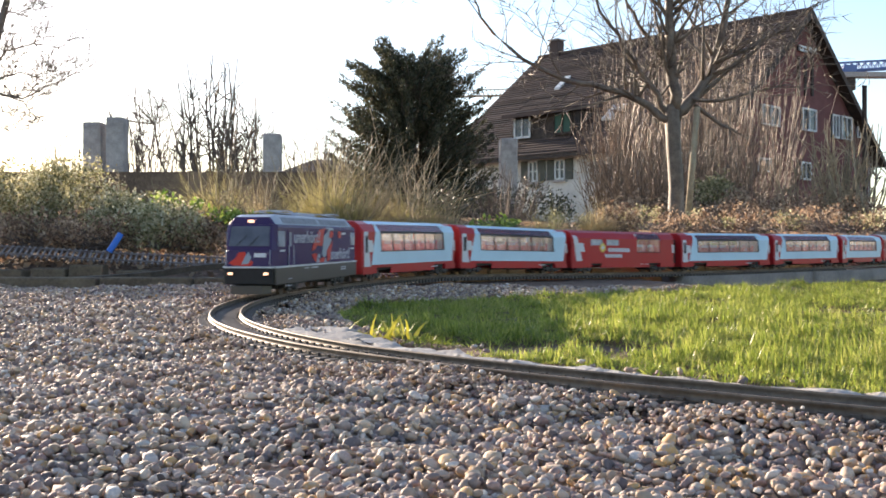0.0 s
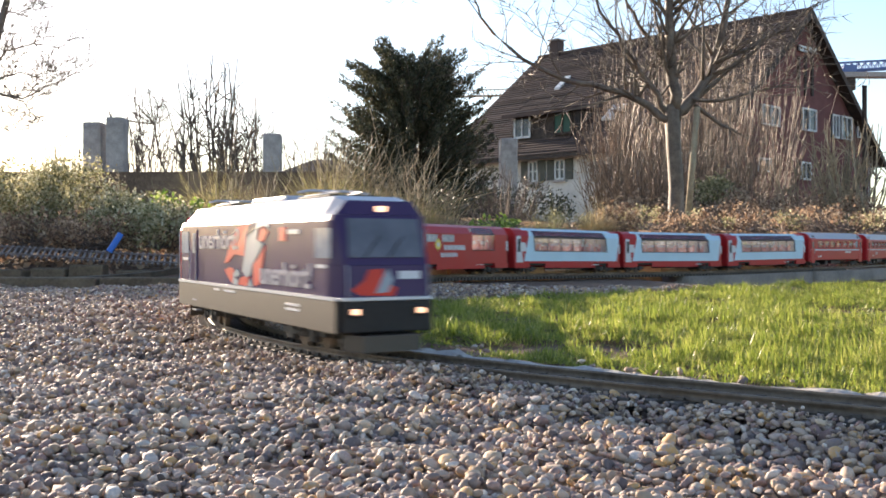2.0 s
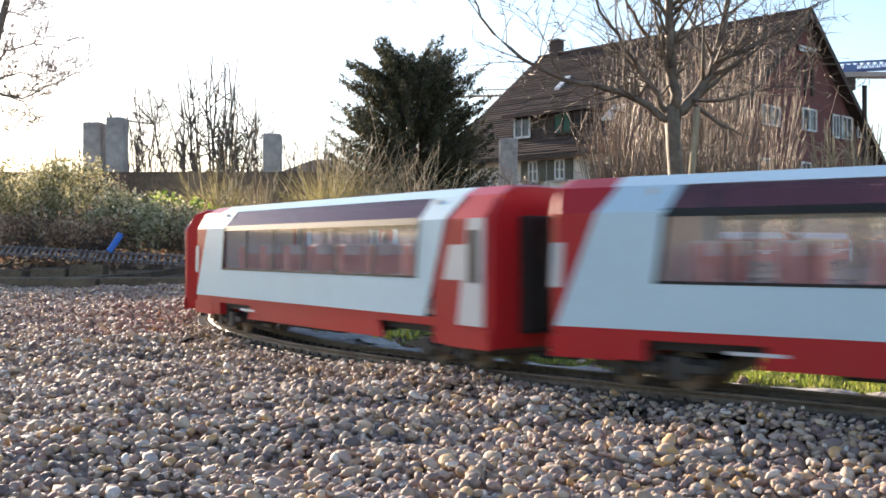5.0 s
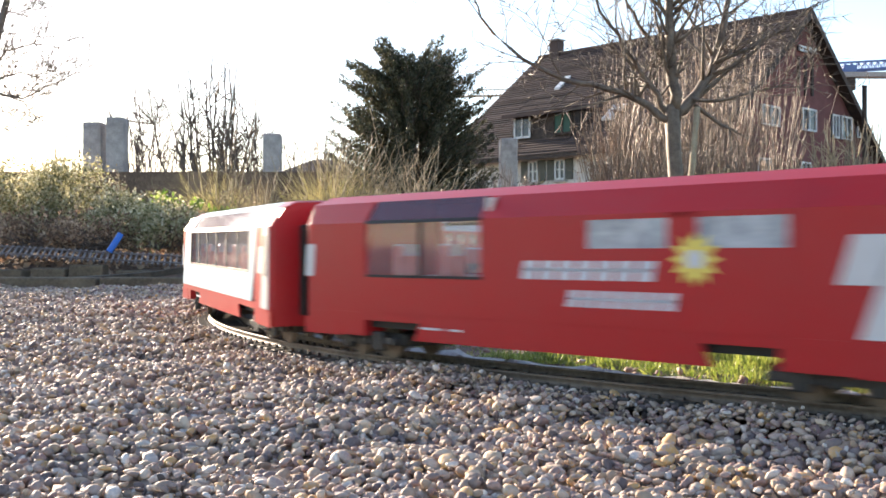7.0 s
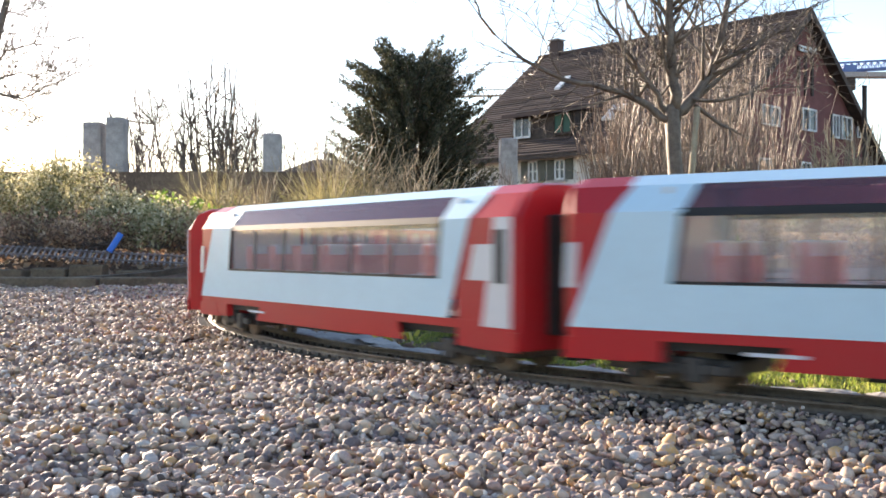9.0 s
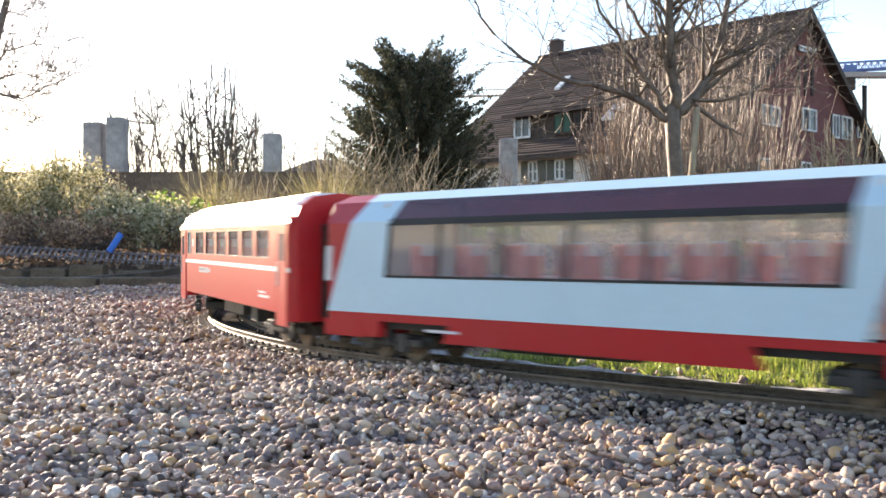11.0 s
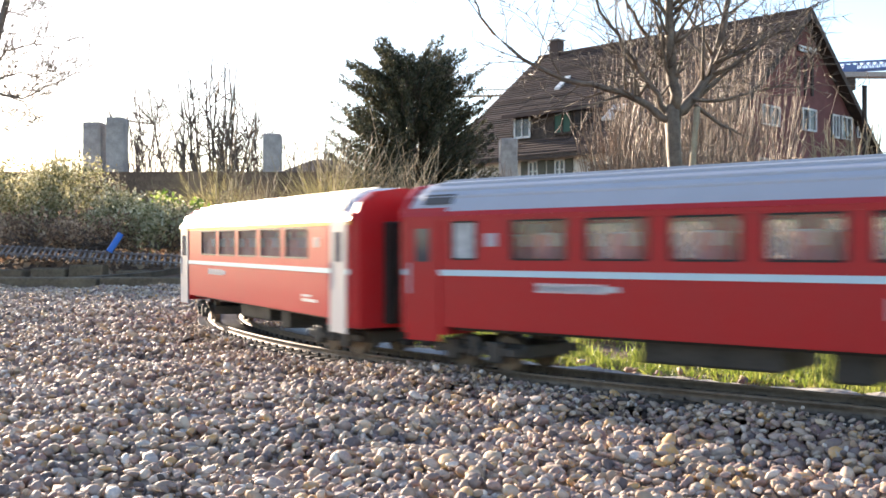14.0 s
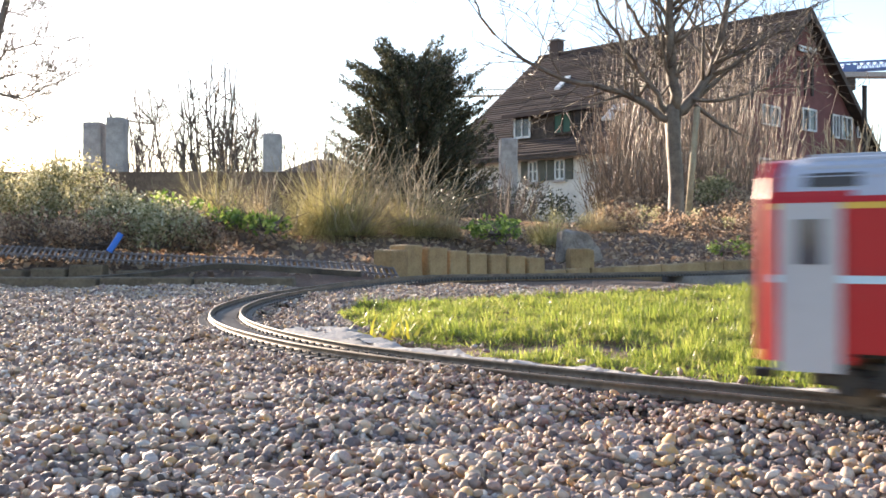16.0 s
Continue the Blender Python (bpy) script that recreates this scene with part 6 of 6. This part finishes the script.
def build_house():
    t = empty("house", "large brown-tiled house with brick gable and white lower wall", "house")
    A, B = Vector((16.71, 45.35, 0)), Vector((5.43, 56.9, 0))
    along = (B - A).normalized()
    out = Vector((along.y, -along.x, 0))
    out = out if out.y < 0 else -out
    W, RIDGE, SLOPE = 8.25, 10.82, 0.785
    L = (B - A).length
    m = Matrix(((along.x, out.x, 0, A.x), (along.y, out.y, 0, A.y), (0, 0, 1, 0), (0, 0, 0, 1)))
    t.matrix_basis = m                          # local: x along the ridge, y towards the front, z up

    def at_house(px, py, plane_y=None, plane_x=None):
        """Local place where the view through that direction meets the front (y) or gable (x) plane."""
        inv = m.inverted()
        e, w = inv @ Vector((0, 0, 0.1085)), inv.to_3x3() @ (spot(px, py, 1.0) - Vector((0, 0, 0.1085)))
        k = (plane_y - e.y) / w.y if plane_y is not None else (plane_x - e.x) / w.x
        return e + w * k
    WALL = 7.6
    eave = RIDGE - SLOPE * WALL
    part("front_wall", boxed(0.5, L - 0.6, WALL - 0.35, WALL, 0, eave), M["plaster"], t, "white rendered front wall")
    part("back_wall", boxed(0.5, L - 0.6, -WALL, -WALL + 0.35, 0, eave), M["plaster"], t)
    for x0, x1, mat in ((0.5, 0.85, M["brick_wall"]), (L - 0.95, L - 0.6, M["plaster"])):
        bm = bmesh.new()
        loft(bm, [[(x, -WALL, 0), (x, WALL, 0), (x, WALL, eave), (x, 0, RIDGE - 0.15), (x, -WALL, eave)] for x in (x0, x1)])
        part("gable_wall", bm, mat, t, "dark red brick gable" if x0 < 1 else "")
    for sg in (1, -1):
        bm = bmesh.new()
        loft(bm, [[(x, 0, RIDGE - 0.12), (x, sg * W, RIDGE - SLOPE * W - 0.12), (x, sg * W, RIDGE - SLOPE * W + 0.06), (x, 0, RIDGE + 0.06)] for x in (0, L)])
        roof = part("roof", bm, M["dark_wood"], t, "steep roof of brown tiles")
        if sg > 0:
            # courses of tiles, each a slightly tilted long board
            n = 50
            for k in range(n):
                u0 = W * k / n
                for j in range(6):
                    bm = bmesh.new()
                    x0 = L * j / 6 + 0.01
                    x1 = L * (j + 1) / 6 - 0.01
                    dz = rng.uniform(0, 0.035)
                    y0, y1 = W - u0 - W / n * 1.05, W - u0 + 0.02
                    z0, z1 = RIDGE - SLOPE * y0 + 0.075, RIDGE - SLOPE * y1 + 0.13 + dz
                    loft(bm, [[(x, y0, z0), (x, y1, z1), (x, y1, z1 - 0.055), (x, y0, z0 - 0.03)] for x in (x0, x1)])
                    part("tile_course", bm, M["roof_tile"], roof)
    part("ridge", boxed(0, L, -0.14, 0.14, RIDGE + 0.02, RIDGE + 0.20, bevel=0.05), M["roof_tile"], t)
    for sg in (1, -1):
        bm = bmesh.new()
        loft(bm, [[(x, 0, RIDGE - 0.22), (x, sg * (W + 0.05), RIDGE - SLOPE * (W + 0.05) - 0.22), (x, sg * (W + 0.05), RIDGE - SLOPE * (W + 0.05) + 0.12), (x, 0, RIDGE + 0.12)] for x in (-0.06, 0.04)])
        part("bargeboard", bm, M["dark_wood"], t, "dark wooden bargeboard")
    # chimney and skylight
    c = at_house(985, 95, plane_y=0.0)
    part("chimney", boxed(c.x - 0.30, c.x + 0.30, -0.3, 0.3, RIDGE - 0.6, RIDGE + 0.85, bevel=0.03), M["roof_tile"], t, "brick chimney")
    part("chimney_cap", boxed(c.x - 0.36, c.x + 0.36, -0.36, 0.36, RIDGE + 0.85, RIDGE + 0.93), M["granite"], t)

    def window_front(x0, x1, z0, z1, y, shutters=False):
        w = part("window", boxed(x0, x1, y - 0.05, y + 0.02, z0, z1), M["pane"], t, "white-framed window")
        bm = bmesh.new()
        for q in ((x0, x0 + 0.07, z0, z1), (x1 - 0.07, x1, z0, z1), (x0, x1, z0, z0 + 0.08), (x0, x1, z1 - 0.07, z1), ((x0 + x1) / 2 - 0.04, (x0 + x1) / 2 + 0.04, z0, z1), (x0, x1, (z0 + z1) / 2 - 0.02, (z0 + z1) / 2 + 0.02)):
            box(bm, q[0], q[1], y + 0.02, y + 0.08, q[2], q[3])
        part("window_frame", bm, M["white_frame"], w)
        part("window_sill", boxed(x0 - 0.1, x1 + 0.1, y, y + 0.18, z0 - 0.1, z0 - 0.01), M["granite"], w)
        if shutters:
            for a, b in ((x0 - (x1 - x0) * 0.75, x0 - 0.02), (x1 + 0.02, x1 + (x1 - x0) * 0.75)):
                part("shutter", boxed(a, b, y + 0.01, y + 0.07, z0, z1), M["shutter"], w, "grey-green shutter")
    for (xa, ya, xb, yb) in ((936, 286, 953, 322), (983, 283, 1001, 318), (1078, 290, 1092, 326)):
        p, q = at_house(xa, ya, plane_y=WALL), at_house(xb, yb, plane_y=WALL)
        window_front(min(p.x, q.x), max(p.x, q.x), min(p.z, q.z), max(p.z, q.z), WALL, True)
    part("eave_beam", boxed(0.5, L - 0.6, WALL, WALL + 0.25, eave - 0.32, eave - 0.10), M["crane_tan"], t, "ochre eave board")
    # recessed dormer in the roof
    yf = 6.4
    for _ in range(6):
        p = at_house(950, 244, plane_y=yf)
        yf = (RIDGE - p.z) / SLOPE + 0.25
    p, q = at_house(908, 204, plane_y=yf), at_house(1016, 244, plane_y=yf)
    x0, x1 = min(p.x, q.x), max(p.x, q.x)
    z1 = at_house(950, 203, plane_y=yf).z
    dorm = part("dormer", boxed(x0, x1, yf - 2.6, yf, z1 - 1.35, z1), M["dark_wood"], t, "dark wooden dormer")
    bm = bmesh.new()
    loft(bm, [[(x, yf - 3.4, z1 + 0.55), (x, yf + 0.5, z1 - 0.10), (x, yf + 0.5, z1 + 0.06), (x, yf - 3.4, z1 + 0.75)] for x in (x0 - 0.3, x1 + 0.3)])
    part("dormer_roof", bm, M["roof_tile"], dorm)
    for a, b, mat in ((0.70, 0.95, "pane"), (0.03, 0.30, "green_blind")):
        w = part("window", boxed(x0 + (x1 - x0) * a, x0 + (x1 - x0) * b, yf - 0.02, yf + 0.06, z1 - 1.0, z1 - 0.12), M[mat], dorm, "dormer window" if mat == "pane" else "window with green blind")
        bm = bmesh.new()
        u0, u1 = x0 + (x1 - x0) * a, x0 + (x1 - x0) * b
        for qd in ((u0 - 0.05, u0 + 0.03, z1 - 1.05, z1 - 0.08), (u1 - 0.03, u1 + 0.05, z1 - 1.05, z1 - 0.08), (u0, u1, z1 - 1.08, z1 - 0.98), ((u0 + u1) / 2 - 0.03, (u0 + u1) / 2 + 0.03, z1 - 1.0, z1 - 0.12)):
            box(bm, qd[0], qd[1], yf + 0.06, yf + 0.12, qd[2], qd[3])
        part("window_frame", bm, M["white_frame"] if mat == "pane" else M["dark_wood"], w)
    for (xa, ya, xb, yb) in ((1072, 188, 1102, 220), (988, 145, 1002, 158)):
        p = at_house((xa + xb) / 2, (ya + yb) / 2, plane_y=5.2)
        yy = 5.2
        for _ in range(4):
            p = at_house((xa + xb) / 2, (ya + yb) / 2, plane_y=yy)
            yy = (RIDGE - p.z) / SLOPE
        w = (xb - xa) / F * 50 * 0.9
        bm = bmesh.new()
        loft(bm, [[(x, yy - 0.45, RIDGE - SLOPE * (yy - 0.45) + 0.2), (x, yy + 0.45, RIDGE - SLOPE * (yy + 0.45) + 0.2), (x, yy + 0.45, RIDGE - SLOPE * (yy + 0.45) + 0.06), (x, yy - 0.45, RIDGE - SLOPE * (yy - 0.45) + 0.06)] for x in (p.x - w / 2, p.x + w / 2)])
        part("skylight", bm, M["white_frame"], t, "pale roof window")
    # windows in the brick gable
    for (xa, ya, xb, yb) in ((1345, 184, 1376, 226), (1416, 190, 1441, 235), (1470, 202, 1482, 246), (1486, 205, 1504, 250), (1338, 278, 1362, 306), (1414, 286, 1432, 320), (1514, 214, 1526, 246), (1410, 80, 1424, 94), (1428, 84, 1440, 96)):
        p, q = at_house(xa, ya, plane_x=0.5), at_house(xb, yb, plane_x=0.5)
        y0, y1, z0, z1 = min(p.y, q.y), max(p.y, q.y), min(p.z, q.z), max(p.z, q.z)
        w = part("window", boxed(0.42, 0.52, y0, y1, z0, z1), M["pane"], t, "white-framed window in the brick gable")
        bm = bmesh.new()
        for qd in ((y0, y0 + 0.07, z0, z1), (y1 - 0.07, y1, z0, z1), (y0, y1, z0, z0 + 0.08), (y0, y1, z1 - 0.08, z1), ((y0 + y1) / 2 - 0.03, (y0 + y1) / 2 + 0.03, z0, z1)):
            box(bm, 0.36, 0.42, qd[0], qd[1], qd[2], qd[3])
        part("window_frame", bm, M["white_frame"], w)
    # timbered strip under the gable's peak
    for px in (1412, 1424, 1436):
        p, q = at_house(px, 100, plane_x=0.5), at_house(px, 170, plane_x=0.5)
        part("timber", boxed(0.42, 0.5, p.y - 0.09, p.y + 0.09, q.z, p.z), M["dark_wood"], t, "dark upright timber")
    # flue pipe beside the gable
    p, q = spot(1530, 152, 47), spot(1530, 225, 47)
    bm = bmesh.new()
    tube(bm, [q, p], [0.11, 0.11], 10)
    ob = tagged(part("flue_pipe", bm, M["dark_wood"]), "dark metal flue pipe beside the gable", "flue pipe")
    bm = bmesh.new()
    tube(bm, [Vector((q.x, q.y, 0)), q], [0.11, 0.11], 10)
    part("lower_pipe", bm, M["dark_wood"], ob)


rng = np.random.default_rng(28)
build_house()


def build_far_things():
    # low roof of a distant house
    t = empty("distant_house", "distant low house with brown tiled roof", "house")
    a, b = spot(500, 300, 42), spot(610, 300, 42)
    top = spot(560, 272, 42).z
    part("wall", boxed(a.x + 0.2, b.x - 0.2, 42.2, 47.8, 0, a.z), M["plaster"], t)
    bm = bmesh.new()
    loft(bm, [[(a.x, 41.8, a.z - 0.1), (a.x, 48, a.z - 0.1), (a.x + 0.9, 45, top)], [(b.x, 41.8, a.z - 0.1), (b.x, 48, a.z - 0.1), (b.x - 0.6, 45, top)]])
    part("roof", bm, M["roof_tile"], t)
    # tower crane jibs
    for lab, mat, x0, y0, x1, y1, d, th in (("blue tower crane jib far behind the house", "crane_blue", 1478, 127, 1640, 118, 90, 0.75), ("pale tower crane jib far off", "crane_tan", 800, 172, 900, 169, 160, 1.0)):
        t = empty("tower_crane", lab, "crane", "tower cranes")
        p, q = spot(x0, y0, d), spot(x1, y1, d)
        for k, (dy, dz) in enumerate(((-th / 2, 0), (th / 2, 0), (0, th))):
            bm = bmesh.new()
            tube(bm, [p + Vector((0, dy, dz)), q + Vector((0, dy, dz))], [0.10, 0.10], 6)
            part("chord", bm, M[mat], t)
        bm = bmesh.new()
        n = 14
        for k in range(n):
            a, b = p.lerp(q, k / n), p.lerp(q, (k + 0.5) / n)
            c = p.lerp(q, (k + 1) / n)
            for dy in (-th / 2, th / 2):
                tube(bm, [a + Vector((0, dy, 0)), b + Vector((0, 0, th))], [0.05, 0.05], 4)
                tube(bm, [b + Vector((0, 0, th)), c + Vector((0, dy, 0))], [0.05, 0.05], 4)
        part("lattice", bm, M[mat], t)
        if mat == "crane_blue":
            part("walkway", boxed(p.x - 0.3, q.x, d - 0.6, d + 0.6, p.z - 0.55, p.z - 0.12), M["granite"], t, "pale grey walkway")
            part("winch_box", boxed(p.x + 0.6, p.x + 1.8, d - 0.5, d + 0.5, p.z - 0.1, p.z + 0.55, bevel=0.05), M[mat], t, "blue winch housing")
            part("ballast", boxed(p.x + 0.9, p.x + 1.7, d - 0.4, d + 0.4, p.z - 1.7, p.z - 0.56, bevel=0.05), M["dark_wood"], t, "dark hanging ballast")
        mast = p if mat == "crane_tan" else q
        bm = bmesh.new()
        tube(bm, [Vector((mast.x, d, 0)), Vector((mast.x, d, mast.z))], [0.6, 0.6], 4)
        part("mast", bm, M[mat], t)


build_far_things()
# panes let the daylight through
for ob in list(bpy.data.objects):
    if ob.name.startswith(("window_pane", "roof_pane")):
        ob.visible_shadow = False

motions()
